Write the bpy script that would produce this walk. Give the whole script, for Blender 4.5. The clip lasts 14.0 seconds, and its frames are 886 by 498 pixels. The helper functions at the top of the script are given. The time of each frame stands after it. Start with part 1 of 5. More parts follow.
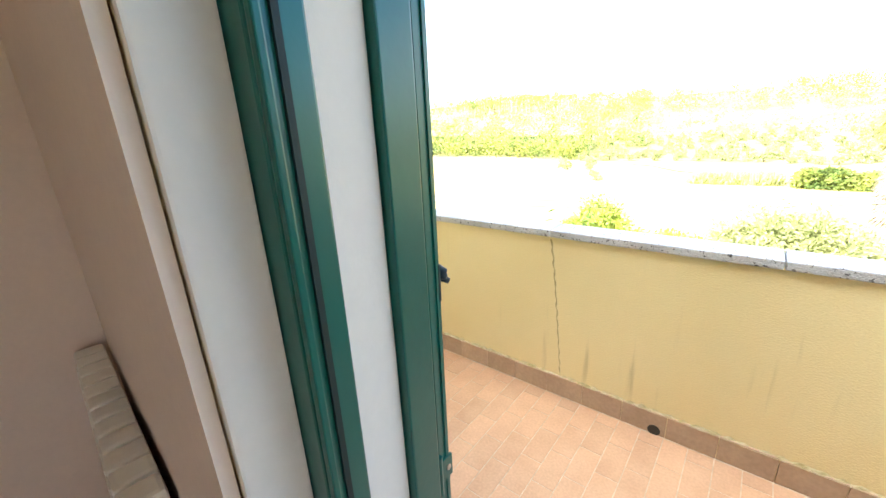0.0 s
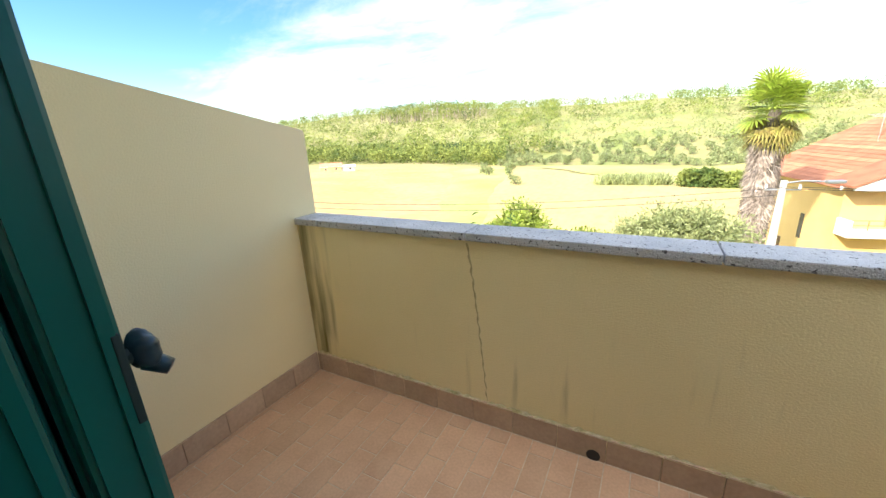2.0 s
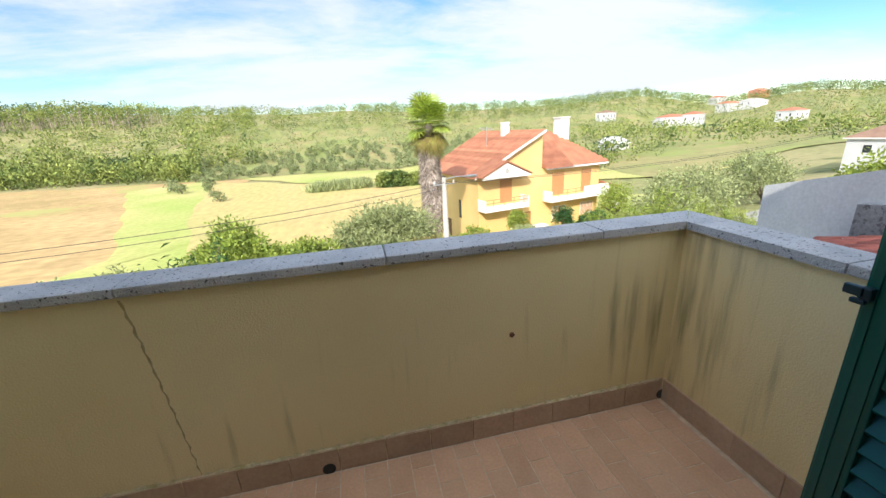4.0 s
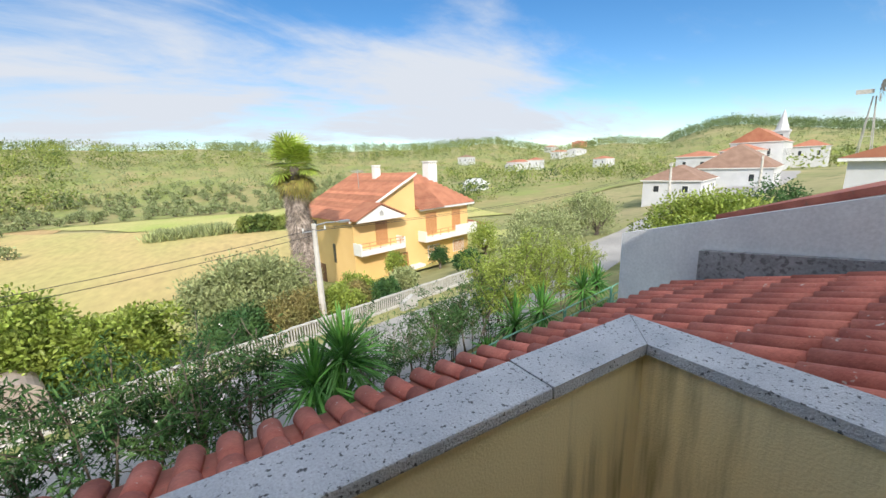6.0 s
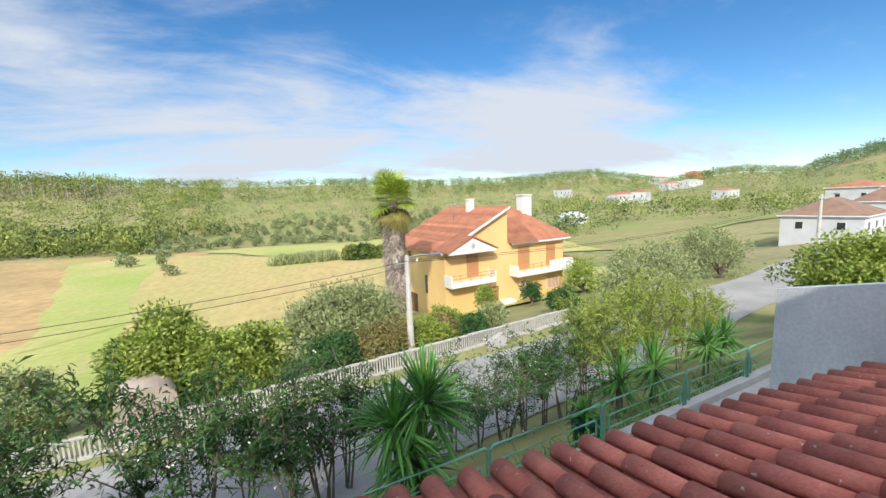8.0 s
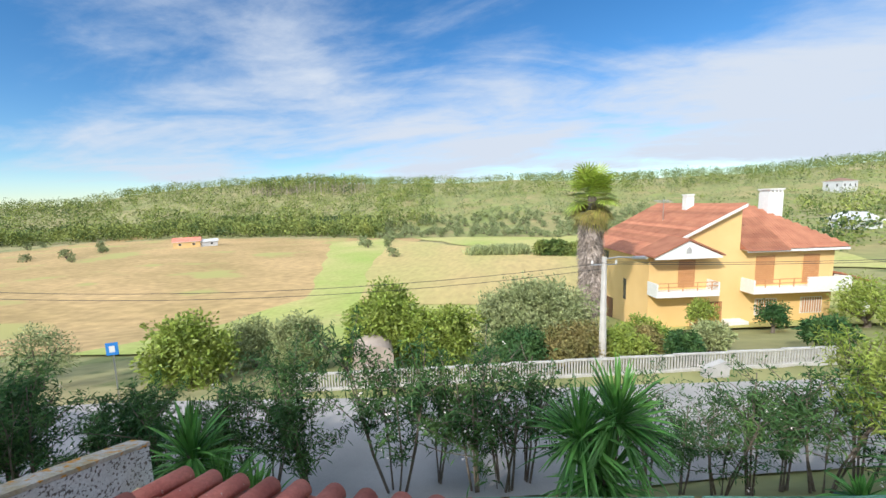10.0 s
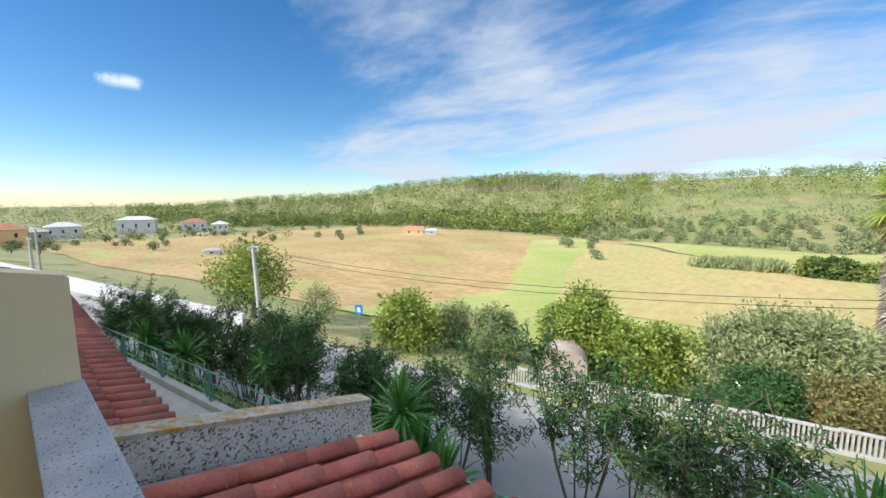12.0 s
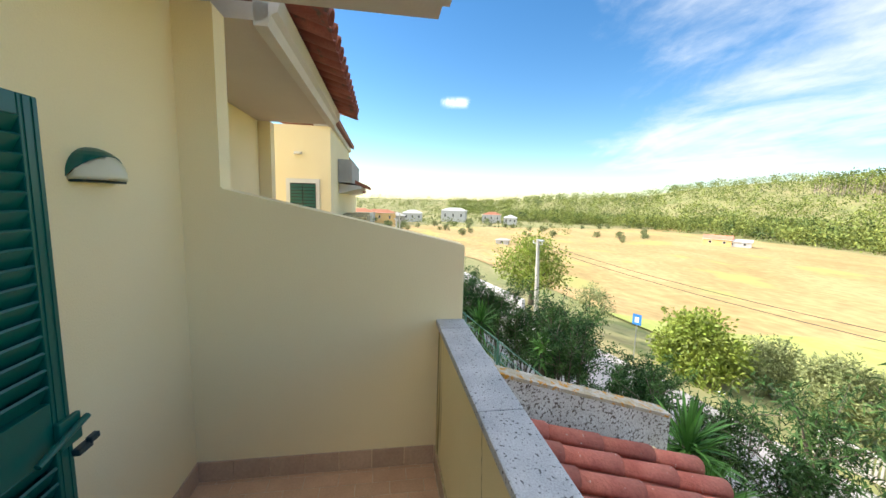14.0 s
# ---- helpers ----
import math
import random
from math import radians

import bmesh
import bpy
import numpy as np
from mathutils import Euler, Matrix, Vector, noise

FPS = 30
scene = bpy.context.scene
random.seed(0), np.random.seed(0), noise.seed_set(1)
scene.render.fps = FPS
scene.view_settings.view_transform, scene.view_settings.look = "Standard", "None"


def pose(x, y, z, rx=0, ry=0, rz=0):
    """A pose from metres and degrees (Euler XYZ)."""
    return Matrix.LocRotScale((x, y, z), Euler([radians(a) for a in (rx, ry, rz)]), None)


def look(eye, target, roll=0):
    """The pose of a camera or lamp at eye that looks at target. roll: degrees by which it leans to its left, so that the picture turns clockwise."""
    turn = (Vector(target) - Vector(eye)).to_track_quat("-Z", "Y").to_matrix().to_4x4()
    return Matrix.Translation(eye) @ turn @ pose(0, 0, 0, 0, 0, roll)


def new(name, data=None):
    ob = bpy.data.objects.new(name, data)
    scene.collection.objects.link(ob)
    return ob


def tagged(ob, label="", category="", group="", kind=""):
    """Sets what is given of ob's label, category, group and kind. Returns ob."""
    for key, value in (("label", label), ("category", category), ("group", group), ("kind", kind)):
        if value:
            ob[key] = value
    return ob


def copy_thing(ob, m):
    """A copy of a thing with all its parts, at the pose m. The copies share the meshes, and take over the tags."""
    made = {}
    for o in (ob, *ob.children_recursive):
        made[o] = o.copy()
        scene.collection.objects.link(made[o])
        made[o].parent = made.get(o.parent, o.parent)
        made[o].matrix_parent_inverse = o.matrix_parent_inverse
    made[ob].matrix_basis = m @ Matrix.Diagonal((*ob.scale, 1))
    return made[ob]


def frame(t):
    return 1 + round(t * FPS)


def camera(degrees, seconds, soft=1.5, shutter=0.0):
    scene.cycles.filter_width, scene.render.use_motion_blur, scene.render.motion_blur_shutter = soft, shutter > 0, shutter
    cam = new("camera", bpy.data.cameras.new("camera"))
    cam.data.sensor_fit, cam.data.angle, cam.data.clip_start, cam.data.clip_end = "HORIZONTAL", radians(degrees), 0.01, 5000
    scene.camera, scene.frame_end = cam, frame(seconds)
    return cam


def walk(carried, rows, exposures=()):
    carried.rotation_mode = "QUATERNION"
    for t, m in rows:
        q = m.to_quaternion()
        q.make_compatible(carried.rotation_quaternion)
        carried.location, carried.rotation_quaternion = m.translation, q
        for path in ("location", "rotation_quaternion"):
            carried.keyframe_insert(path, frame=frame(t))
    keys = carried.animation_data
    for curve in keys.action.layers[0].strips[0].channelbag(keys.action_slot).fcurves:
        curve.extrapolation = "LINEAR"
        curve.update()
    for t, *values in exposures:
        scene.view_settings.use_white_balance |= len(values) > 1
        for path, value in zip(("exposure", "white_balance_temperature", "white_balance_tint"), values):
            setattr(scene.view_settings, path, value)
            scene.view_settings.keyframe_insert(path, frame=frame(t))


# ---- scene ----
cam = camera(98.75, 14.0, soft=1.5)
PATH = [
    (0.0, pose(1.796, -1.773, 1.455, 72.60, 2.69, 39.17)),
    (0.5, pose(1.774, -1.621, 1.417, 72.25, 2.71, 28.05)),
    (1.0, pose(1.751, -1.502, 1.415, 72.45, 2.72, 25.67)),
    (1.5, pose(1.710, -1.427, 1.371, 72.68, 2.66, 26.29)),
    (2.0, pose(1.693, -1.413, 1.353, 73.07, 2.76, 28.11)),
    (2.5, pose(1.759, -1.452, 1.370, 73.15, 2.73, 27.82)),
    (3.0, pose(1.813, -1.485, 1.383, 73.11, 2.85, 18.06)),
    (3.5, pose(1.835, -1.455, 1.389, 72.70, 2.83, -1.33)),
    (4.0, pose(1.843, -1.377, 1.396, 72.33, 2.76, -13.18)),
    (4.2, pose(1.846, -1.337, 1.403, 72.25, 2.73, -16.82)),
    (6.3, pose(2.222, -0.488, 1.530, 78.94, 2.14, -32.18)),
    (6.5, pose(2.259, -0.407, 1.534, 80.02, 2.24, -32.16)),
    (7.0, pose(2.284, -0.273, 1.539, 81.71, 2.27, -31.65)),
    (7.5, pose(2.339, -0.229, 1.560, 82.20, 2.33, -27.59)),
    (8.0, pose(2.409, -0.181, 1.570, 82.74, 2.22, -17.90)),
    (8.5, pose(2.410, -0.193, 1.564, 83.17, 2.01, -7.54)),
    (8.7, pose(2.410, -0.196, 1.574, 83.25, 2.02, -4.66)),
    (10.8, pose(2.232, -0.098, 1.692, 82.76, 1.61, 19.08)),
    (11.0, pose(2.221, -0.064, 1.689, 82.90, 1.51, 21.30)),
    (11.5, pose(2.229, -0.030, 1.712, 82.98, 1.03, 28.96)),
    (12.0, pose(2.215, -0.029, 1.694, 83.16, 0.39, 40.44)),
    (12.5, pose(2.196, -0.081, 1.681, 83.10, -0.17, 51.54)),
    (13.0, pose(2.189, -0.148, 1.697, 82.90, -0.68, 62.00)),
    (13.5, pose(2.198, -0.217, 1.707, 82.67, -1.07, 71.26)),
    (14.0, pose(2.223, -0.353, 1.677, 82.53, -1.65, 80.89)),
]
EXPOSURES = [(0.0, 2.95, 7100, 10), (0.5, 2.45, 7300, 8), (0.8, 2.1, 7300, 6), (1.1, 1.8, 7200, 6), (1.5, 1.66, 7000, 8), (2.5, 1.36, 6750, 10),
             (3.5, 0.9, 6600, 10), (4.2, 0.85, 6500, 10), (6.3, 0.47, 6500, 10), (11.0, 0.45, 6100, 9), (12.5, 0.62, 6250, 9), (14.0, 1.12, 6850, 8)]
walk(cam, PATH, EXPOSURES)

# ---- world and light ----
SUN_EL, SUN_AZ = radians(33), radians(205)      # azimuth clockwise from +y
sun_dir = Vector((math.sin(SUN_AZ) * math.cos(SUN_EL), math.cos(SUN_AZ) * math.cos(SUN_EL), math.sin(SUN_EL)))
world = bpy.data.worlds.new("world")
scene.world = world
world.use_nodes = True
wn, wl = world.node_tree.nodes, world.node_tree.links
wn.clear()


def wnode(kind, **kw):
    n = wn.new(kind)
    for k, v in kw.items():
        n.inputs[k].default_value = v
    return n


sky = wn.new("ShaderNodeTexSky")
sky.sky_type = "NISHITA"
sky.sun_disc = False
sky.sun_elevation, sky.sun_rotation = SUN_EL, SUN_AZ
sky.air_density, sky.dust_density, sky.ozone_density = 0.9, 0.15, 2.0
coord = wn.new("ShaderNodeTexCoord")
sep = wn.new("ShaderNodeSeparateXYZ")
wl.new(coord.outputs["Generated"], sep.inputs[0])
up = wn.new("ShaderNodeMath")
up.operation = "ADD"
up.inputs[1].default_value = 0.16
wl.new(sep.outputs["Z"], up.inputs[0])
upm = wn.new("ShaderNodeMath")
upm.operation = "MAXIMUM"
upm.inputs[1].default_value = 0.05
wl.new(up.outputs[0], upm.inputs[0])
comb = wn.new("ShaderNodeCombineXYZ")
for i, axis in enumerate("XY"):
    d = wn.new("ShaderNodeMath")
    d.operation = "DIVIDE"
    wl.new(sep.outputs[axis], d.inputs[0])
    wl.new(upm.outputs[0], d.inputs[1])
    wl.new(d.outputs[0], comb.inputs[i])


def wmath(op, a, b=None, c=None):
    n = wn.new("ShaderNodeMath")
    n.operation = op
    for k, v in enumerate((a, b, c)):
        if isinstance(v, (int, float)):
            n.inputs[k].default_value = v
        elif v is not None:
            wl.new(v, n.inputs[k])
    return n.outputs[0]


def wrange(value, lo, hi, to_lo, to_hi):
    n = wnode("ShaderNodeMapRange", **{"From Min": lo, "From Max": hi, "To Min": to_lo, "To Max": to_hi})
    n.interpolation_type = "SMOOTHSTEP"
    wl.new(value, n.inputs["Value"])
    return n.outputs[0]


def wdot(az, el):
    """Cosine of the angle to a direction of the sky."""
    n = wn.new("ShaderNodeVectorMath")
    n.operation = "DOT_PRODUCT"
    az, el = radians(az), radians(el)
    n.inputs[1].default_value = (math.sin(az) * math.cos(el), math.cos(az) * math.cos(el), math.sin(el))
    wl.new(coord.outputs["Generated"], n.inputs[0])
    return n.outputs["Value"]


def wnoise(turn, shift, scale, size, detail, rough, distort):
    m = wn.new("ShaderNodeMapping")
    m.inputs["Rotation"].default_value = (0, 0, radians(turn))
    m.inputs["Location"].default_value = shift
    m.inputs["Scale"].default_value = scale
    wl.new(comb.outputs[0], m.inputs[0])
    t = wnode("ShaderNodeTexNoise", Scale=size, Detail=detail, Roughness=rough, Distortion=distort)
    wl.new(m.outputs[0], t.inputs["Vector"])
    return t.outputs[0]


# cirrus: a broad veil, drawn-out streaks and fine curls
broad_cloud = wnoise(28, (2.2, 0.9, 0), (0.55, 0.95, 1), 0.75, 6.0, 0.5, 0.5)
streak_cloud = wnoise(-24, (0.4, 3.1, 0), (0.6, 1.15, 1), 1.1, 9.0, 0.6, 0.7)
curl_cloud = wnoise(10, (5.0, 1.0, 0), (0.8, 1.2, 1), 4.5, 8.0, 0.65, 0.4)
cover = wmath("MULTIPLY_ADD", streak_cloud, 0.55, wmath("MULTIPLY_ADD", curl_cloud, 0.16, wmath("MULTIPLY", broad_cloud, 0.75)))
# a low bank ahead, an arm rising from it, clearer sky to the west and high in the east
bank = wrange(wdot(12, 0), 0.62, 0.93, 0.0, 1.0)
low = wmath("MULTIPLY", wrange(sep.outputs["Z"], 0.03, 0.11, 0.2, 1.0), wrange(sep.outputs["Z"], 0.19, 0.34, 1.0, 0.0))
cover = wmath("MULTIPLY_ADD", wmath("MULTIPLY", bank, low), 0.17, cover)
cover = wmath("ADD", cover, wrange(wdot(-45, 24), 0.90, 0.985, 0.0, 0.085))
cover = wmath("ADD", cover, wrange(wdot(-14, 24), 0.92, 0.99, 0.0, 0.09))
# extra cloud overhead, out of view, added to lighten the balcony
cover = wmath("ADD", cover, wrange(sep.outputs["Z"], 0.50, 0.80, 0.0, 0.16))
cover = wmath("ADD", cover, wrange(wdot(-88, 14), 0.80, 0.95, 0.0, -0.16))
# unseen cloud behind to the right, added to light the left wall
cover = wmath("ADD", cover, wrange(wdot(130, 38), 0.55, 0.90, 0.0, 0.20))
cover = wmath("ADD", cover, wrange(wdot(62, 26), 0.90, 0.985, 0.0, -0.12))
cover = wmath("ADD", cover, wrange(wdot(22, 30), 0.94, 0.99, 0.0, -0.06))
veil = wrange(cover, 0.67, 0.96, 0.0, 1.0)
# one small stray cloud
puff = wmath("MULTIPLY", wrange(wmath("MULTIPLY_ADD", curl_cloud, 0.0028, wdot(-79.7, 13.7)), 1.0006, 1.0014, 0.0, 1.0), wmath("MULTIPLY", wrange(sep.outputs["Z"], 0.219, 0.235, 0.0, 0.85), wrange(sep.outputs["Z"], 0.238, 0.252, 1.0, 0.0)))
veil = wmath("MAXIMUM", veil, puff)
# thin cloud scatters sunlight forward: brightened round the unseen sun to fill the balcony
glare = wmath("MULTIPLY_ADD", wmath("POWER", wmath("MAXIMUM", wdot(math.degrees(SUN_AZ), math.degrees(SUN_EL)), 0.0), 2.0), 3.2, 1.0)
lit = wn.new("ShaderNodeVectorMath")
lit.operation = "SCALE"
lit.inputs[0].default_value = (3.6, 3.85, 4.25)
wl.new(glare, lit.inputs["Scale"])
deep = wnode("ShaderNodeHueSaturation", Saturation=1.3, Value=0.78)
wl.new(sky.outputs[0], deep.inputs["Color"])
cloud = wn.new("ShaderNodeMixRGB")
wl.new(veil, cloud.inputs["Fac"])
wl.new(deep.outputs[0], cloud.inputs["Color1"])
wl.new(lit.outputs[0], cloud.inputs["Color2"])
bg = wnode("ShaderNodeBackground", Strength=0.145)
wl.new(cloud.outputs[0], bg.inputs["Color"])
wout = wn.new("ShaderNodeOutputWorld")
wl.new(bg.outputs[0], wout.inputs["Surface"])

sun = new("sun", bpy.data.lights.new("sun", "SUN"))
sun.data.energy, sun.data.angle, sun.data.color = 3.3, radians(0.55), (1.0, 0.93, 0.82)
sun.matrix_world = look((0, 0, 60), Vector((0, 0, 60)) - sun_dir)


# ---- materials ----
def surf(name, a, b, scale=4.0, rough=0.8, bump=0.15, metal=0.0, fine=60.0, spots=None, spot_scale=18.0, spot_at=0.62,
         streak=None, streak_at=0.6, random=0.0, island=0.0, stretch=(1, 1, 1), spec=0.4, trans=0.0, grain=0.17, ends=None):
    """A surface: two colours at a broad scale, fine grain, optional spots, vertical streaks and variation from piece to piece."""
    m = bpy.data.materials.new(name)
    m.use_nodes = True
    n, l = m.node_tree.nodes, m.node_tree.links
    p = n["Principled BSDF"]
    p.inputs["Roughness"].default_value, p.inputs["Metallic"].default_value = rough, metal
    p.inputs["Specular IOR Level"].default_value = spec
    geo = n.new("ShaderNodeNewGeometry")
    mp = n.new("ShaderNodeMapping")
    mp.inputs["Scale"].default_value = stretch
    l.new(geo.outputs["Position"], mp.inputs[0])

    def noise_tex(s, detail=5.0, vec=mp):
        t = n.new("ShaderNodeTexNoise")
        t.inputs["Scale"].default_value, t.inputs["Detail"].default_value = s, detail
        l.new(vec.outputs[0], t.inputs["Vector"])
        return t

    def mix(fac, c1, c2, kind="MIX"):
        x = n.new("ShaderNodeMixRGB")
        x.blend_type = kind
        for socket, value in zip(("Fac", "Color1", "Color2"), (fac, c1, c2)):
            if isinstance(value, (int, float)):
                x.inputs[socket].default_value = value
            elif isinstance(value, tuple):
                x.inputs[socket].default_value = (*value, 1)
            else:
                l.new(value, x.inputs[socket])
        return x.outputs[0]

    def steps(sock, lo, hi):
        r = n.new("ShaderNodeValToRGB")
        r.color_ramp.elements[0].position, r.color_ramp.elements[1].position = lo, hi
        l.new(sock, r.inputs[0])
        return r.outputs[0]

    broad = noise_tex(scale)
    col = mix(steps(broad.outputs[0], 0.32, 0.68), a, b)
    grit = noise_tex(fine, 3.0)
    dark = n.new("ShaderNodeMapRange")
    dark.inputs["To Min"].default_value, dark.inputs["To Max"].default_value = 1 - grain, 1 + grain
    l.new(grit.outputs[0], dark.inputs["Value"])
    col = mix(1.0, col, dark.outputs[0], "MULTIPLY")
    if spots:
        st = noise_tex(spot_scale, 4.0)
        col = mix(steps(st.outputs[0], spot_at, spot_at + 0.07), col, spots)
    if streak:
        mp2 = n.new("ShaderNodeMapping")
        mp2.inputs["Scale"].default_value = (14.0, 14.0, 1.1)
        l.new(geo.outputs["Position"], mp2.inputs[0])
        sk = noise_tex(1.3, 6.0, mp2)
        patch = noise_tex(1.1, 3.0)
        both = n.new("ShaderNodeMath")
        both.operation = "MULTIPLY_ADD"
        both.inputs[1].default_value = 0.55
        l.new(patch.outputs[0], both.inputs[0])
        l.new(sk.outputs[0], both.inputs[2])
        total = both.outputs[0]
        if ends:
            # dirt gathers towards both ends of the wall, along x
            sx = n.new("ShaderNodeSeparateXYZ")
            l.new(geo.outputs["Position"], sx.inputs[0])
            for lo, hi, amount in ends:
                mr = n.new("ShaderNodeMapRange")
                mr.interpolation_type = "SMOOTHSTEP"
                for key, value in (("From Min", lo), ("From Max", hi), ("To Min", 0.0), ("To Max", amount)):
                    mr.inputs[key].default_value = value
                l.new(sx.outputs["X"], mr.inputs["Value"])
                ad = n.new("ShaderNodeMath")
                ad.operation = "ADD"
                l.new(total, ad.inputs[0])
                l.new(mr.outputs[0], ad.inputs[1])
                total = ad.outputs[0]
        soft = n.new("ShaderNodeMapRange")
        soft.interpolation_type = "SMOOTHSTEP"
        soft.inputs["From Min"].default_value, soft.inputs["From Max"].default_value = streak_at, streak_at + 0.5
        l.new(total, soft.inputs["Value"])
        col = mix(soft.outputs[0], col, streak)
    if random or island:
        info = n.new("ShaderNodeObjectInfo")
        r = n.new("ShaderNodeMapRange")
        amount = random or island
        r.inputs["To Min"].default_value, r.inputs["To Max"].default_value = 1 - amount, 1 + amount
        l.new(info.outputs["Random"] if random else geo.outputs["Random Per Island"], r.inputs["Value"])
        col = mix(1.0, col, r.outputs[0], "MULTIPLY")
    l.new(col, p.inputs["Base Color"])
    if bump:
        bp = n.new("ShaderNodeBump")
        bp.inputs["Strength"].default_value, bp.inputs["Distance"].default_value = bump, 0.01
        l.new(grit.outputs[0], bp.inputs["Height"])
        l.new(bp.outputs[0], p.inputs["Normal"])
    if trans:
        p.inputs["Transmission Weight"].default_value = 0.0
        tr = n.new("ShaderNodeBsdfTranslucent")
        l.new(col, tr.inputs["Color"])
        ms = n.new("ShaderNodeMixShader")
        ms.inputs[0].default_value = trans
        l.new(p.outputs[0], ms.inputs[1])
        l.new(tr.outputs[0], ms.inputs[2])
        l.new(ms.outputs[0], n["Material Output"].inputs["Surface"])
    return m


M_CREAM = surf("cream_plaster", (0.86, 0.73, 0.45), (0.89, 0.77, 0.49), 1.2, 0.9, 0.2, fine=140, grain=0.04)
M_PARAPET = surf("stained_plaster", (0.81, 0.68, 0.38), (0.86, 0.73, 0.43), 1.5, 0.9, 0.25, fine=130, streak=(0.17, 0.14, 0.05), streak_at=0.90, grain=0.06, ends=((0.32, 0.0, 0.42), (2.55, 3.27, 0.15)))
M_WHITE_IN = surf("indoor_paint", (0.72, 0.68, 0.63), (0.76, 0.72, 0.67), 1.0, 0.8, 0.06, grain=0.04)
M_ROOM = surf("room_paint", (0.78, 0.65, 0.55), (0.82, 0.69, 0.59), 1.0, 0.85, 0.06, grain=0.04)
M_COPING = surf("grey_stone", (0.40, 0.42, 0.455), (0.55, 0.56, 0.585), 6.0, 0.75, 0.6, fine=160, grain=0.3, spots=(0.09, 0.09, 0.095), spot_scale=85, spot_at=0.60)
M_FLOOR = surf("terracotta_floor", (0.58, 0.36, 0.235), (0.65, 0.42, 0.28), 6.0, 0.55, 0.15, random=0.07, fine=90)
M_GROUT = surf("grout", (0.72, 0.60, 0.46), (0.52, 0.40, 0.29), 20.0, 0.95, 0.3)
M_SKIRT = surf("skirting_tile", (0.46, 0.325, 0.235), (0.53, 0.385, 0.28), 7.0, 0.6, 0.15, random=0.08)
M_TILE = surf("clay_tile", (0.34, 0.092, 0.066), (0.47, 0.155, 0.11), 5.0, 0.85, 0.5, random=0.2, spots=(0.55, 0.49, 0.42), spot_scale=26, spot_at=0.68, fine=45, grain=0.28)
# pans and joined roofs: darker clay, the shade between tile rows put into the colour
M_TILE_JOINED = surf("clay_tile_joined", (0.28, 0.085, 0.06), (0.40, 0.135, 0.095), 5.0, 0.85, 0.4, island=0.18, spots=(0.17, 0.11, 0.08), spot_scale=9, spot_at=0.60)
M_STAINED = surf("lichen_wall", (0.66, 0.65, 0.63), (0.52, 0.50, 0.47), 4.0, 0.95, 0.6, fine=90, grain=0.35, spots=(0.13, 0.105, 0.085), spot_scale=58, spot_at=0.54)
M_LICHEN = surf("orange_lichen", (0.36, 0.29, 0.17), (0.50, 0.47, 0.42), 12.0, 0.95, 0.8, fine=70, grain=0.35, spots=(0.50, 0.23, 0.03), spot_scale=20, spot_at=0.545)
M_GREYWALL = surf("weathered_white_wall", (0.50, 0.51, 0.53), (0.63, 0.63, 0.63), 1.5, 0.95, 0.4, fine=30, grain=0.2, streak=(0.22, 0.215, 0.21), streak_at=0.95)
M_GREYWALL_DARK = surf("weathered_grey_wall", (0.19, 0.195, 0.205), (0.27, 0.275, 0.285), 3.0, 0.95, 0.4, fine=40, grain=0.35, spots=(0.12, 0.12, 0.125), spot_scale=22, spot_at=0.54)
M_GREEN = surf("green_lacquer", (0.0, 0.088, 0.072), (0.0, 0.102, 0.084), 3.0, 0.28, 0.03, spec=0.5, grain=0.04)
M_GREEN_DARK = surf("dark_green_seal", (0.008, 0.022, 0.022), (0.012, 0.03, 0.03), 8.0, 0.6, 0.05)
M_PLASTIC = surf("dark_plastic", (0.008, 0.028, 0.04), (0.014, 0.036, 0.05), 8.0, 0.35, 0.05)
M_STEEL = surf("zinc", (0.55, 0.55, 0.55), (0.65, 0.65, 0.65), 20.0, 0.35, 0.05, metal=1.0)
M_SOFFIT = surf("soffit_paint", (0.62, 0.57, 0.52), (0.66, 0.62, 0.56), 1.0, 0.9, 0.1, grain=0.04)
M_FRAME = surf("white_paint", (0.68, 0.665, 0.62), (0.74, 0.72, 0.68), 4.0, 0.7, 0.05, grain=0.04)
M_DIFFUSER = surf("lamp_glass", (0.62, 0.58, 0.42), (0.66, 0.62, 0.46), 6.0, 0.3, 0.02, grain=0.04)
M_RADIATOR = surf("radiator_enamel", (0.84, 0.80, 0.70), (0.87, 0.83, 0.74), 4.0, 0.35, 0.02, grain=0.04)
M_YELLOW = surf("yellow_house_paint", (0.68, 0.44, 0.18), (0.73, 0.49, 0.21), 0.5, 0.9, 0.15, grain=0.04)
M_SHUTTER = surf("brown_roller_shutter", (0.46, 0.22, 0.09), (0.52, 0.26, 0.11), 3.0, 0.6, 0.1)
M_WOOD_DARK = surf("dark_wood", (0.12, 0.055, 0.03), (0.17, 0.075, 0.04), 4.0, 0.6, 0.15)
M_GLASS = surf("dark_pane", (0.03, 0.035, 0.04), (0.045, 0.05, 0.055), 2.0, 0.12, 0.0)
M_HOUSE_ROOF = surf("house_clay_tiles", (0.30, 0.115, 0.065), (0.40, 0.17, 0.095), 1.4, 0.85, 0.3, island=0.25)
M_ROAD = surf("pale_asphalt", (0.28, 0.27, 0.255), (0.37, 0.35, 0.33), 0.5, 0.95, 0.3, fine=30)
M_CONCRETE = surf("concrete", (0.34, 0.33, 0.31), (0.44, 0.42, 0.39), 2.5, 0.95, 0.3)
M_POLE = surf("concrete_pole", (0.46, 0.43, 0.38), (0.54, 0.51, 0.46), 2.5, 0.95, 0.2)
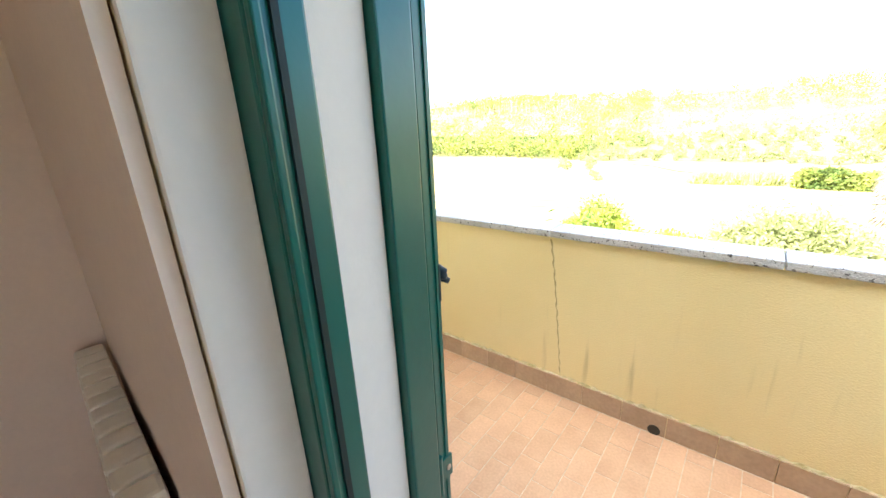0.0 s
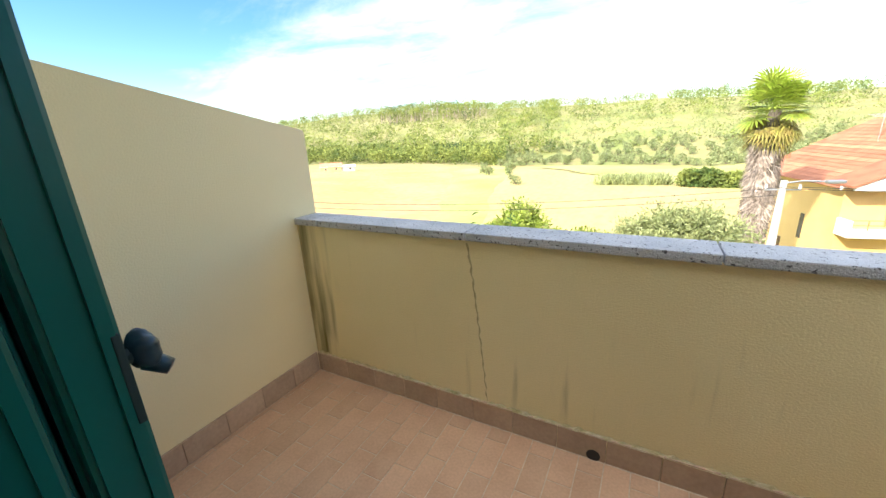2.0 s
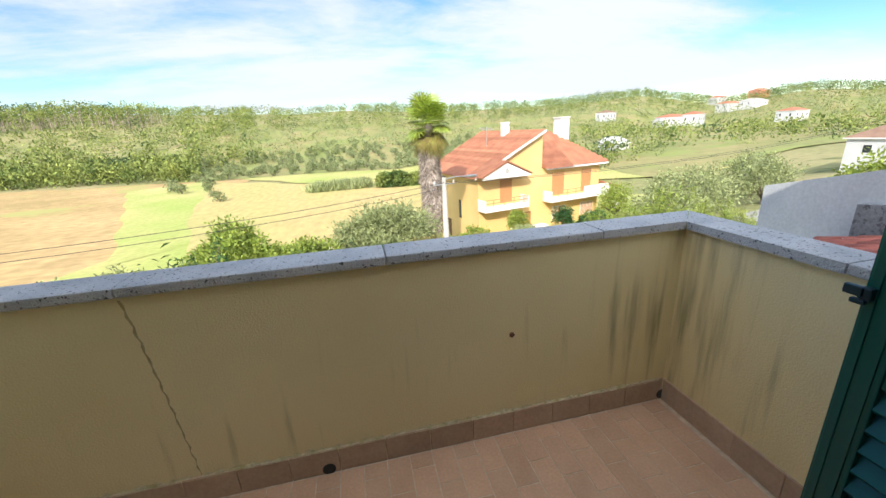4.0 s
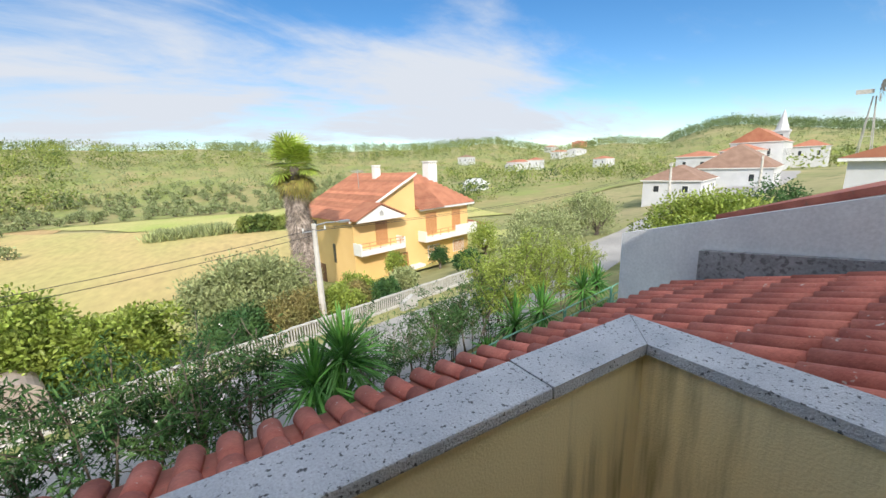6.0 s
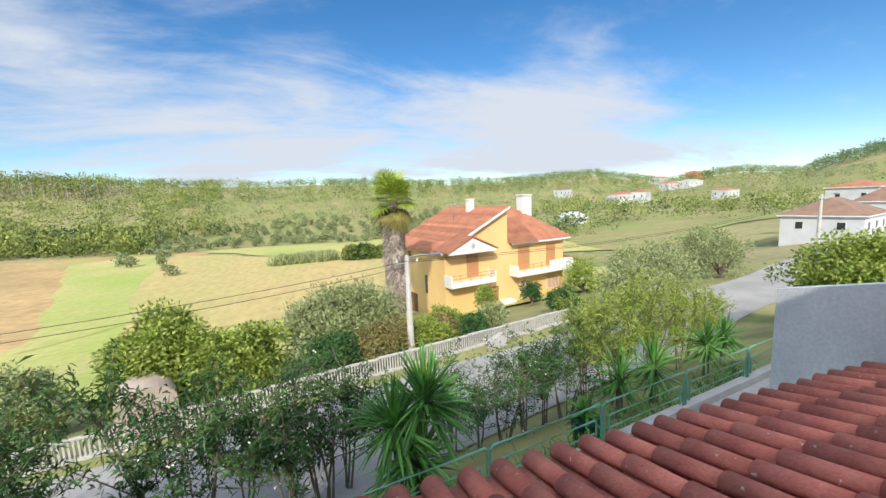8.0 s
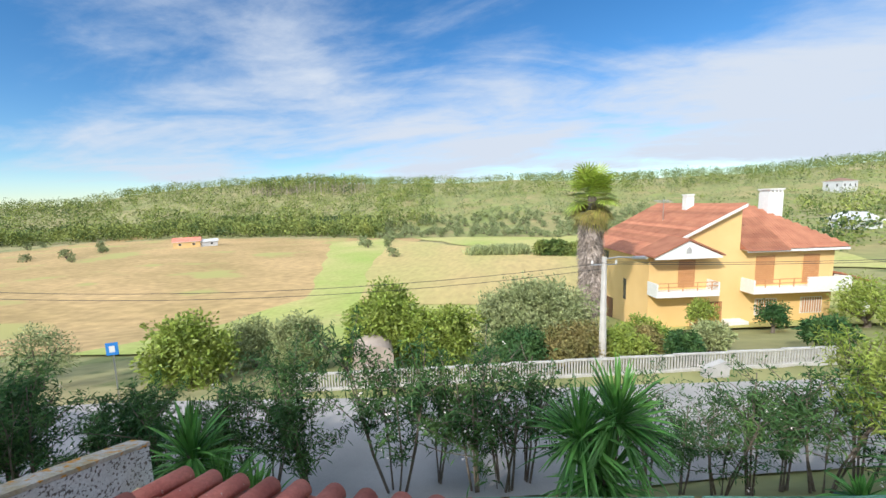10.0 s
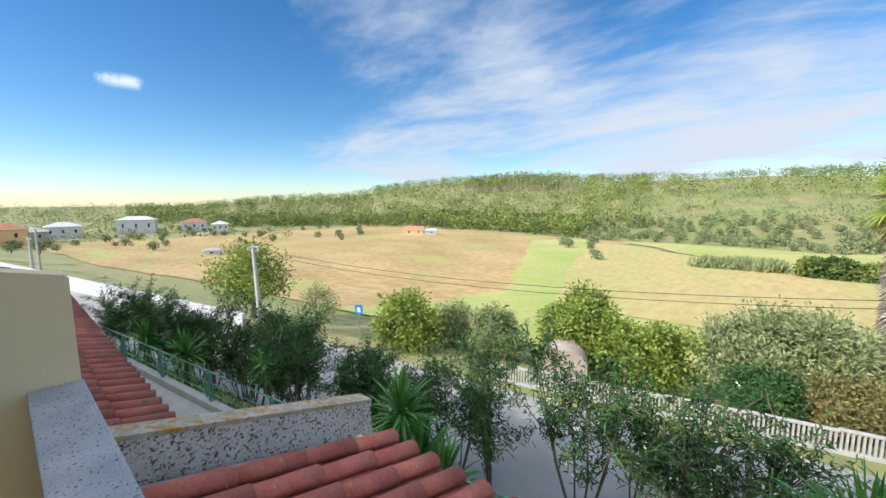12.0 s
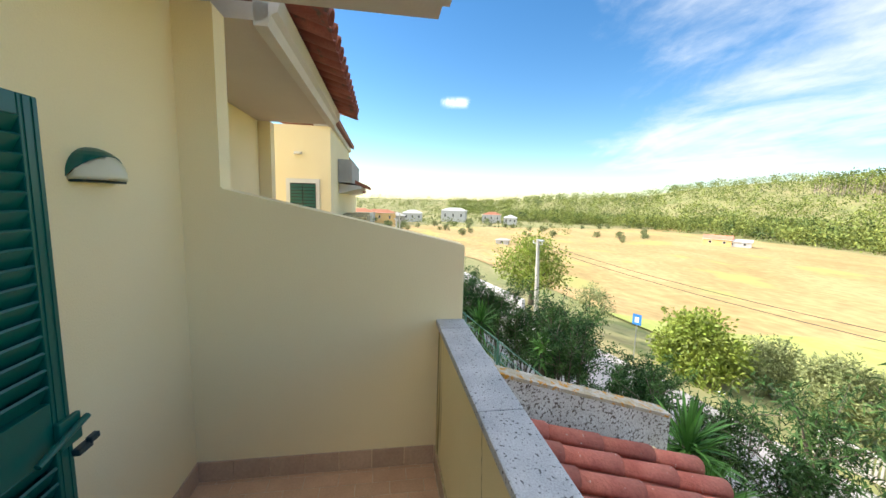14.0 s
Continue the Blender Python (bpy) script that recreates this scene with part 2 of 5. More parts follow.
M_EARTH = surf("earth", (0.22, 0.19, 0.11), (0.16, 0.17, 0.07), 0.35, 1.0, 0.4, fine=6)
M_GROUND = surf("scrub_ground", (0.20, 0.22, 0.075), (0.34, 0.29, 0.14), 0.04, 1.0, 0.4, fine=0.8, grain=0.35, spots=(0.13, 0.15, 0.05), spot_scale=0.14, spot_at=0.58)
M_DRY = surf("dry_grass", (0.48, 0.325, 0.145), (0.34, 0.24, 0.095), 0.06, 1.0, 0.3, fine=0.7, grain=0.5, spots=(0.36, 0.33, 0.11), spot_scale=0.07, spot_at=0.57, stretch=(0.7, 1.1, 1))
M_STUBBLE = surf("pale_stubble", (0.48, 0.36, 0.15), (0.38, 0.36, 0.12), 0.05, 1.0, 0.3, fine=1.0, grain=0.3, stretch=(1.0, 0.35, 1))
M_GRASS = surf("green_grass", (0.31, 0.37, 0.085), (0.47, 0.41, 0.16), 0.06, 1.0, 0.3, fine=1.2, grain=0.3)
M_LEAF = surf("oleander_leaves", (0.026, 0.08, 0.028), (0.09, 0.165, 0.048), 1.5, 0.5, 0.0, island=0.45, trans=0.2, spec=0.2)
M_LEAF_LIGHT = surf("shrub_leaves", (0.20, 0.28, 0.04), (0.32, 0.37, 0.075), 1.5, 0.5, 0.0, island=0.4, trans=0.25)
M_OLIVE = surf("olive_leaves", (0.22, 0.265, 0.105), (0.35, 0.375, 0.17), 1.5, 0.6, 0.0, island=0.4, trans=0.2)
M_OLIVE_FAR = surf("grove_leaves", (0.15, 0.19, 0.075), (0.26, 0.29, 0.13), 0.3, 0.7, 0.0, island=0.35)
M_WOODS = surf("wood_leaves", (0.055, 0.10, 0.02), (0.29, 0.32, 0.075), 0.15, 0.8, 0.0, island=0.35, spots=(0.05, 0.085, 0.03), spot_scale=0.045, spot_at=0.60)
M_WOODS_DARK = surf("pine_leaves", (0.07, 0.12, 0.045), (0.17, 0.22, 0.08), 0.12, 0.8, 0.0, island=0.35)
M_SLOPE = surf("slope_grass", (0.19, 0.225, 0.065), (0.31, 0.26, 0.115), 0.05, 1.0, 0.3, fine=0.5, grain=0.3, spots=(0.24, 0.27, 0.08), spot_scale=0.09, spot_at=0.56)
M_FLOWER = surf("pale_blossom", (0.75, 0.66, 0.62), (0.80, 0.74, 0.70), 5.0, 0.7, 0.0)
M_YUCCA = surf("yucca_blades", (0.05, 0.16, 0.028), (0.12, 0.28, 0.055), 2.0, 0.5, 0.0, island=0.4, trans=0.2)
M_BARK = surf("bark", (0.12, 0.095, 0.07), (0.18, 0.15, 0.12), 12.0, 0.95, 0.6)
M_PALM_SKIRT = surf("dead_fronds", (0.17, 0.13, 0.10), (0.46, 0.38, 0.32), 5.0, 0.95, 0.3, island=0.5)
M_PALM_BROWN = surf("drying_fronds", (0.27, 0.19, 0.06), (0.25, 0.25, 0.05), 3.0, 0.8, 0.2, island=0.4)
M_PALM = surf("palm_fronds", (0.20, 0.30, 0.03), (0.36, 0.42, 0.07), 3.0, 0.45, 0.0, island=0.4, trans=0.2)
M_RUST = surf("rust", (0.20, 0.09, 0.05), (0.26, 0.12, 0.07), 9.0, 0.9, 0.4)
M_BLUE = surf("blue_plastic", (0.03, 0.20, 0.55), (0.05, 0.25, 0.6), 3.0, 0.5, 0.0)
M_TERRACOTTA = surf("terracotta_roof_far", (0.34, 0.13, 0.075), (0.43, 0.185, 0.11), 0.8, 0.9, 0.2)
M_BROWN_ROOF = surf("old_brown_roof", (0.21, 0.125, 0.085), (0.28, 0.175, 0.125), 0.8, 0.9, 0.2)
M_RAIL = surf("green_rail_paint", (0.10, 0.25, 0.17), (0.13, 0.29, 0.20), 4.0, 0.4, 0.05)
M_WIRE = surf("wire", (0.03, 0.03, 0.03), (0.04, 0.04, 0.04), 4.0, 0.6, 0.0)
M_BALUSTER = surf("white_railing_paint", (0.38, 0.365, 0.335), (0.50, 0.48, 0.44), 4.0, 0.7, 0.1)


# ---- helpers of this scene ----
def mesh_ob(name, verts, faces, material, smooth=False):
    me = bpy.data.meshes.new(name)
    me.from_pydata(verts, [], faces)
    me.materials.append(material)
    if smooth:
        me.polygons.foreach_set("use_smooth", [True] * len(me.polygons))
    me.update()
    return new(name, me)


def part(name, bm, material, parent=None, label="", smooth=False):
    me = bpy.data.meshes.new(name)
    bmesh.ops.recalc_face_normals(bm, faces=bm.faces)
    bm.to_mesh(me)
    bm.free()
    me.materials.append(material)
    if smooth:
        me.polygons.foreach_set("use_smooth", [True] * len(me.polygons))
    ob = new(name, me)
    if parent:
        ob.parent = parent
    return tagged(ob, label)


def share(name, me, parent, m):
    ob = new(name, me)
    ob.parent = parent
    ob.matrix_local = m
    return ob


def thing(name, x, y, z, yaw=0, label="", category="", group="", kind=""):
    ob = new(name)
    ob.matrix_world = pose(x, y, z, 0, 0, yaw)
    ob.empty_display_size = 0.2
    return tagged(ob, label, category, group, kind)


def add_box(bm, x0, y0, z0, x1, y1, z1, bevel=0.0, m=None):
    g = bmesh.ops.create_cube(bm, size=1, matrix=Matrix.LocRotScale(((x0 + x1) / 2, (y0 + y1) / 2, (z0 + z1) / 2), None, (x1 - x0, y1 - y0, z1 - z0)))
    vs = g["verts"]
    if bevel:
        es = list({e for v in vs for e in v.link_edges})
        r = bmesh.ops.bevel(bm, geom=es, offset=bevel, segments=2, affect="EDGES", profile=0.6)
        vs = list({v for f in r["faces"] for v in f.verts} | {v for v in vs if v.is_valid})
    if m:
        bmesh.ops.transform(bm, matrix=m, verts=vs)
    return bm


def box(x0, y0, z0, x1, y1, z1, bevel=0.0, m=None):
    return add_box(bmesh.new(), x0, y0, z0, x1, y1, z1, bevel, m)


def prism(points, axis, lo, hi):
    """An outline of (u, v) pairs, drawn out along an axis from lo to hi."""
    bm = bmesh.new()
    put = {"x": lambda u, v, w: (w, u, v), "y": lambda u, v, w: (u, w, v), "z": lambda u, v, w: (u, v, w)}[axis]
    a = [bm.verts.new(put(u, v, lo)) for u, v in points]
    b = [bm.verts.new(put(u, v, hi)) for u, v in points]
    bm.faces.new(a), bm.faces.new(b[::-1])
    for i in range(len(points)):
        bm.faces.new((a[i], a[i - 1], b[i - 1], b[i]))
    return bm


def add_tube(bm, pts, radii, sides=7):
    rings = []
    pts = [Vector(p) for p in pts]
    for i, p in enumerate(pts):
        d = (pts[min(i + 1, len(pts) - 1)] - pts[max(i - 1, 0)]).normalized()
        side = d.orthogonal().normalized()
        other = d.cross(side)
        r = radii[i] if isinstance(radii, (list, tuple)) else radii
        rings.append([bm.verts.new(p + r * (math.cos(a) * side + math.sin(a) * other)) for a in (2 * math.pi * k / sides for k in range(sides))])
    for a, b in zip(rings, rings[1:]):
        offset = min(range(sides), key=lambda k: (a[0].co - b[k].co).length)
        for k in range(sides):
            bm.faces.new((a[k], a[(k + 1) % sides], b[(k + 1 + offset) % sides], b[(k + offset) % sides]))
    bm.faces.new(rings[0][::-1]), bm.faces.new(rings[-1])
    return bm


def tube(pts, radii, sides=7):
    return add_tube(bmesh.new(), pts, radii, sides)


def blades(base, way, length, width, bend=0.25, rng=np.random):
    """Leaf blades as pointed quads folded once: arrays of bases, directions, lengths and widths. Returns verts and faces."""
    n = len(base)
    way = way / np.linalg.norm(way, axis=1, keepdims=True)
    ref = rng.normal(size=(n, 3))
    side = np.cross(way, ref)
    side /= np.linalg.norm(side, axis=1, keepdims=True) + 1e-9
    length, width = np.asarray(length).reshape(-1, 1), np.asarray(width).reshape(-1, 1)
    mid = base + way * length * 0.5
    tip = base + way * length + np.array((0, 0, -1.0)) * length * bend
    v = np.stack([base, mid + side * width / 2, tip, mid - side * width / 2], 1).reshape(-1, 3)
    f = np.arange(4 * n).reshape(n, 4)
    return v, f


def arrays_ob(name, v, f, material, parent=None):
    ob = mesh_ob(name, v.tolist(), f.tolist(), material)
    if parent:
        ob.parent = parent
    return ob


# ---- ground ----
SKY_AZ = [-180, -100, -96, -88, -75.6, -64, -55, -49, -40, -28, -16, -7, 0, 16, 28, 39, 48, 53, 56, 61, 63, 66, 68, 75, 85, 180]
SKY_EL = [0.3, 0.0, 0.1, 0.4, 0.35, 1.36, 1.74, 2.8, 3.95, 4.1, 3.9, 3.5, 3.9, 3.1, 3.1, 3.5, 2.0, 2.6, 2.8, 2.3, 3.1, 4.0, 4.1, 3.2, 2.0, 0.3]
EDGE_AZ = [-180, -100, -90, -70, -55, -20, 6, 20, 40, 55, 70, 90, 180]
EDGE_R = [300, 300, 300, 285, 262, 165, 140, 175, 230, 250, 260, 300, 300]


def smooth(t):
    t = np.clip(t, 0, 1)
    return t * t * (3 - 2 * t)


def rail_y(x):
    return 3.8 + 0.155 * x


def ground(x, y):
    """Height of the land."""
    x, y = np.asarray(x, float), np.asarray(y, float)
    q = y - 0.2 * x
    road_z = -6.0 + 0.018 * np.clip(x, -60, 130)
    q_rail = 3.8 - 0.045 * x + 0.2
    t = np.clip((q - q_rail) / (8.6 - q_rail), 0, 1)
    near = -3.0 + (road_z + 3.0 - 0.05) * t
    drop = np.interp(q, [15, 28, 45, 90], [0, 3.0, 5.4, 6.0]) * (1 - 0.55 * smooth((x - 45) / 60))
    z = np.where(q < 8.6, near, road_z - 0.05 - drop)
    r = np.hypot(x - 2, y)
    az = np.degrees(np.arctan2(x - 2, y))
    r0 = np.interp(az, EDGE_AZ, EDGE_R)
    r1 = r0 + 330
    top = 1.6 + np.tan(np.radians(np.interp(az, SKY_AZ, SKY_EL))) * r1 - 9.0
    hill = smooth((r - r0) / (r1 - r0)) ** 0.85
    bumps = 2.5 * np.sin(x / 37.0) * np.cos(y / 29.0) * np.clip((r - r0) / 90, 0, 1)
    return z + (np.maximum(top, -9) - z) * hill + bumps * (1 - hill * 0.6)


radii = [0.5] + list(np.arange(3, 20, 0.5)) + list(np.geomspace(20, 3600, 64))
steps = 240
ang = np.radians(np.arange(steps) * 360 / steps)
gx = np.array([2 + r * np.sin(ang) for r in radii])
gy = np.array([r * np.cos(ang) for r in radii])
gz = ground(gx, gy)
gv = np.stack([gx, gy, gz], -1).reshape(-1, 3)
gf = [(i * steps + k, i * steps + (k + 1) % steps, (i + 1) * steps + (k + 1) % steps, (i + 1) * steps + k) for i in range(len(radii) - 1) for k in range(steps)]
tagged(mesh_ob("ground", gv.tolist(), gf, M_GROUND, True), "scrubby green and brown hillside ground reaching the hills", "ground", kind="structure")


def sheet(name, outline, step, lift, material, label, category="field", kind="structure"):
    """A patch of land with a straight-sided outline, laid over the ground."""
    a, b, c, d = [Vector(p) for p in outline]
    n = max(4, int(max((a - b).length, (c - d).length) / step))
    k = max(4, int(max((b - c).length, (d - a).length) / step))
    v, f = [], []
    for i in range(n + 1):
        for j in range(k + 1):
            p = a.lerp(b, i / n).lerp(d.lerp(c, i / n), j / k)
            p = p + step * 0.35 * Vector((math.sin(p.x * 0.31 + p.y * 0.17), math.cos(p.y * 0.27 - p.x * 0.11)))
            v.append((p.x, p.y, float(ground(p.x, p.y)) + lift))
    for i in range(n):
        for j in range(k):
            f.append((i * (k + 1) + j, (i + 1) * (k + 1) + j, (i + 1) * (k + 1) + j + 1, i * (k + 1) + j + 1))
    return tagged(mesh_ob(name, v, f, material, True), label, category, kind=kind)


def road_pt(x, q):
    return (x, q + 0.2 * x)


sheet("road", [road_pt(-150, 8.9), road_pt(140, 8.9), road_pt(140, 14.7), road_pt(-150, 14.7)], 2.5, 0.06, M_ROAD, "pale worn asphalt road below the terrace", "road")
sheet("field_dry", [(-200, 2), (-16, 27), (-36, 152), (-205, 175)], 5, 0.15, M_DRY, "wide dry brown grass field")
sheet("field_green", [(-34, 24), (44, 32), (44, 66), (-26, 62)], 3, 0.20, M_GRASS, "mown green grass in the valley below the road")
sheet("field_strip", [(-27, 48), (-19, 58), (-51, 152), (-69, 136)], 3, 0.24, M_GRASS, "narrow green strip between the fields")
sheet("field_stubble", [(-19, 46), (20, 44), (17, 86), (-49, 149)], 3, 0.28, M_STUBBLE, "pale mown stubble field")
sheet("field_meadow", [(17, 82), (74, 58), (44, 160), (-46, 156)], 3, 0.25, M_GRASS, "green meadow edge below the olive grove")
sheet("field_far", [(60, 60), (150, 70), (170, 150), (60, 130)], 4, 0.28, M_SLOPE, "green meadow in the lower valley")

# open grassy slope in front of the upper woods
v, f, n = [], [], 60
for k in range(n + 1):
    az = -20 + 100 * k / n
    r0 = float(np.interp(az, EDGE_AZ, EDGE_R))
    for m in range(13):
        rad = r0 - 6 + 190 * m / 12
        x, y = 2 + rad * math.sin(radians(az)), rad * math.cos(radians(az))
        v.append((x, y, float(ground(x, y)) + 0.32))
f = [(k * 13 + m, k * 13 + m + 1, k * 13 + m + 14, k * 13 + m + 13) for k in range(n) for m in range(12)]
tagged(mesh_ob("slope_grass", v, f, M_SLOPE, True), "dry yellow-green grass on the slope under the olives", "field", kind="structure")

# ---- terrace with railing ----
bm = prism([(-40, -8), (14, -8), (14, rail_y(14)), (-40, rail_y(-40))], "z", -3.2, -2.85)
tagged(part("terrace", bm, M_CONCRETE), "grey concrete walkway along the house front", "walkway", kind="structure")
curb = thing("railing_curb", 0, 0, 0, label="low pale concrete kerb that carries the green railing", category="kerb", kind="structure")
ax = math.degrees(math.atan(0.155))
part("kerb", box(-36, -0.09, -3.2, 13, 0.09, -2.68, 0.015, m=pose(0, 3.8, 0, 0, 0, ax)), M_CONCRETE, curb)


def railing(x0, x1):
    t = thing("railing", x0, rail_y(x0), -2.68, ax, "green painted tubular metal railing on a kerb", "railing", "terrace railing")
    length = (x1 - x0) / math.cos(radians(ax)) - 0.06
    part("handrail", tube([(0, 0, 0), (0, 0, 0.66), (0.03, 0, 0.7), (length - 0.03, 0, 0.7), (length, 0, 0.66), (length, 0, 0)], 0.022, 6), M_RAIL, t)
    for z in (0.2, 0.44):
        part("bar", tube([(0.12, 0, 0.05), (0.12, 0, z - 0.03), (0.16, 0, z), (length - 0.16, 0, z), (length - 0.12, 0, z - 0.03), (length - 0.12, 0, 0.05)], 0.018, 6), M_RAIL, t)


x = -30.0
while x < 12:
    railing(x, x + 2.3)
    x += 2.3

# ---- the balcony ----
floor = tagged(part("floor", box(0, -1.40, -0.16, 3.27, 0, -0.0018), M_GROUT), "terracotta tiled balcony floor with pale joints", "floor", kind="structure")
bm = prism([(-0.15, -1.40), (1.43, -1.40), (1.43, -1.68), (-0.15, -1.585)], "z", -0.2, 2.63)
wall = thing("wall_house", 0, 0, 0, label="smooth cream plastered house wall with a door opening", category="wall", kind="structure")
part("wall_left_of_door", bm, M_CREAM, wall)
part("wall_right_of_door", box(2.72, -1.68, -0.2, 4.2, -1.40, 2.63), M_CREAM, wall)
part("lintel", box(1.43, -1.68, 2.04, 2.72, -1.40, 2.63), M_CREAM, wall)
part("sill", box(1.43, -1.68, -0.16, 2.72, -1.40, 0.012, 0.004), M_COPING, wall, "grey stone threshold")

bm = prism([(-1.40, -0.6), (0.145, -0.6), (0.145, 1.405), (-1.205, 1.70), (-1.205, 2.63), (-1.40, 2.63)], "x", -0.15, 0)
bmesh.ops.bevel(bm, geom=[e for e in bm.edges if abs(e.verts[0].co.x - e.verts[1].co.x) > 0.1], offset=0.008, segments=2, affect="EDGES")
tagged(part("wall_left", bm, M_CREAM), "cream plastered side wall with a sloping top edge", "wall", kind="structure")

parapet = thing("parapet", 0, 0, 0, label="yellowish plastered balcony parapet with dark mildew streaks and stone coping", category="parapet", kind="structure")
part("front", box(0.001, 0, -0.6, 3.40, 0.13, 0.9125), M_PARAPET, parapet)
part("side", box(3.27, -1.40, -0.6, 3.40, -0.001, 0.9125), M_PARAPET, parapet)
for x0, x1 in ((0.002, 0.165), (0.168, 1.024), (1.028, 1.918), (1.922, 2.838)):
    part("coping", box(x0, -0.018, 0.914, x1, 0.152, 0.950, 0.006), M_COPING, parapet)
part("coping", prism([(2.842, -0.018), (3.253, -0.018), (3.428, 0.152), (2.842, 0.152)], "z", 0.914, 0.950), M_COPING, parapet)
part("coping", prism([(3.253, -0.022), (3.428, 0.148), (3.428, -0.6), (3.253, -0.6)], "z", 0.914, 0.949), M_COPING, parapet)
part("coping", box(3.253, -1.398, 0.914, 3.428, -0.604, 0.950, 0.006), M_COPING, parapet)
part("drain_hole", tube([(1.592, -0.014, 0.022), (1.592, -0.004, 0.022)], 0.028, 14), M_WIRE, parapet, "black round drain hole at the skirting")
part("drain_hole", tube([(3.255, -0.016, 0.03), (3.255, -0.004, 0.03)], 0.025, 14), M_WIRE, parapet, "black round drain hole in the corner")
part("fixing", tube([(2.432, -0.006, 0.518), (2.432, 0.004, 0.52)], 0.012, 10), M_RUST, parapet, "small rusty fixing in the plaster")
M_CRACK = surf("crack_stain", (0.34, 0.26, 0.13), (0.56, 0.46, 0.25), 22.0, 0.95, 0.3)
bm = bmesh.new()
prev = None
for k in range(40):
    z = 0.9 - k * 0.0205
    px = 1.028 + 0.085 * (k / 39) ** 0.8 + 0.0025 * math.sin(k * 1.7) + 0.0015 * math.sin(k * 4.1)
    w = 0.0045 * (1 - 0.6 * k / 39) + 0.0016 * math.sin(k * 2.3)
    cur = [bm.verts.new((px - w, -0.0015, z)), bm.verts.new((px + w, -0.0015, z))]
    if prev:
        bm.faces.new((prev[0], prev[1], cur[1], cur[0]))
    prev = cur
part("crack", bm, M_CRACK, parapet, "brown crack running down the plaster")
# crusty line of old render where the wall meets the skirting
M_CRUST = surf("crusty_render", (0.40, 0.34, 0.16), (0.66, 0.58, 0.40), 25.0, 0.95, 0.5)
bm = bmesh.new()
prev = None
for k in range(131):
    px = 0.02 + k * 0.0247
    h = 0.122 + 0.010 * (0.5 + 0.5 * math.sin(k * 0.9) * math.sin(k * 0.37 + 1)) + 0.006 * math.sin(k * 2.7)
    cur = [bm.verts.new((px, -0.0135, 0.116)), bm.verts.new((px, -0.0025, h))]
    if prev:
        bm.faces.new((prev[0], cur[0], cur[1], prev[1]))
    prev = cur
part("crust", bm, M_CRUST, parapet, "crusty mortar line above the skirting")

sk = 0.120
for x0 in np.arange(-0.16, 3.26, 0.2):
    a, b = max(x0 + 0.0015, 0.0125), min(x0 + 0.1985, 3.257)
    part("skirting_tile", box(a, -0.012, 0, b, -0.0005, sk + random.uniform(-0.002, 0.002), 0.0015), M_SKIRT, floor)
for y0 in np.arange(-1.40, -0.05, 0.2):
    part("skirting_tile", box(0.0005, y0 + 0.0015, 0, 0.012, min(y0 + 0.1985, -0.014), sk, 0.0015), M_SKIRT, floor)
    part("skirting_tile", box(3.258, y0 + 0.0015, 0, 3.2695, min(y0 + 0.1985, -0.014), sk, 0.0015), M_SKIRT, floor)
for x0 in np.arange(0.014, 1.4, 0.2):
    part("skirting_tile", box(x0 + 0.0015, -1.3995, 0, min(x0 + 0.1985, 1.42), -1.388, sk, 0.0015), M_SKIRT, floor)

# ---- shutters ----
def shutter_leaf(name, x, y, yaw, label):
    """A louvred leaf 0.48 wide and 1.89 high, hinged at its local x = 0."""
    t = thing(name, x, y, 0.04, yaw, label, "shutter", "door shutters")
    W, H, T = 0.48, 1.89, 0.036
    for x0 in (0, W - 0.062):
        stile = part("stile", box(x0, -T / 2, 0, x0 + 0.062, T / 2, H, 0.004), M_GREEN, t)
        ex = x0 - 0.003 if x0 == 0 else x0 + 0.062
        for ax0, ay0, ax1, ay1 in ((x0 + 0.012, T / 2, x0 + 0.02, T / 2 + 0.003), (x0 + 0.042, T / 2, x0 + 0.05, T / 2 + 0.003),
                                   (x0 + 0.012, -T / 2 - 0.003, x0 + 0.02, -T / 2), (x0 + 0.042, -T / 2 - 0.003, x0 + 0.05, -T / 2),
                                   (ex, -T / 2 + 0.004, ex + 0.003, -T / 2 + 0.012), (ex, T / 2 - 0.012, ex + 0.003, T / 2 - 0.004)):
            part("bead", box(ax0, ay0, 0.004, ax1, ay1, H - 0.004), M_GREEN, stile)
    for z0, z1 in ((0, 0.07), (0.84, 1.00), (H - 0.06, H)):
        part("crossrail", box(0.063, -T / 2 + 0.002, z0, W - 0.063, T / 2 - 0.002, z1, 0.003), M_GREEN, t)
    slat = None
    for z0, z1 in ((0.07, 0.84), (1.00, H - 0.06)):
        n = round((z1 - z0) / 0.052)
        for k in range(n):
            z = z0 + (k + 0.5) * (z1 - z0) / n
            if slat is None:
                bm = prism([(-0.017, 0.024), (-0.012, 0.030), (0.017, -0.022), (0.012, -0.030)], "x", 0.058, W - 0.058)
                slat = part("slat", bm, M_GREEN, t)
                slat.matrix_local = pose(0, 0, z)
            else:
                share("slat", slat.data, t, pose(0, 0, z))
    return t


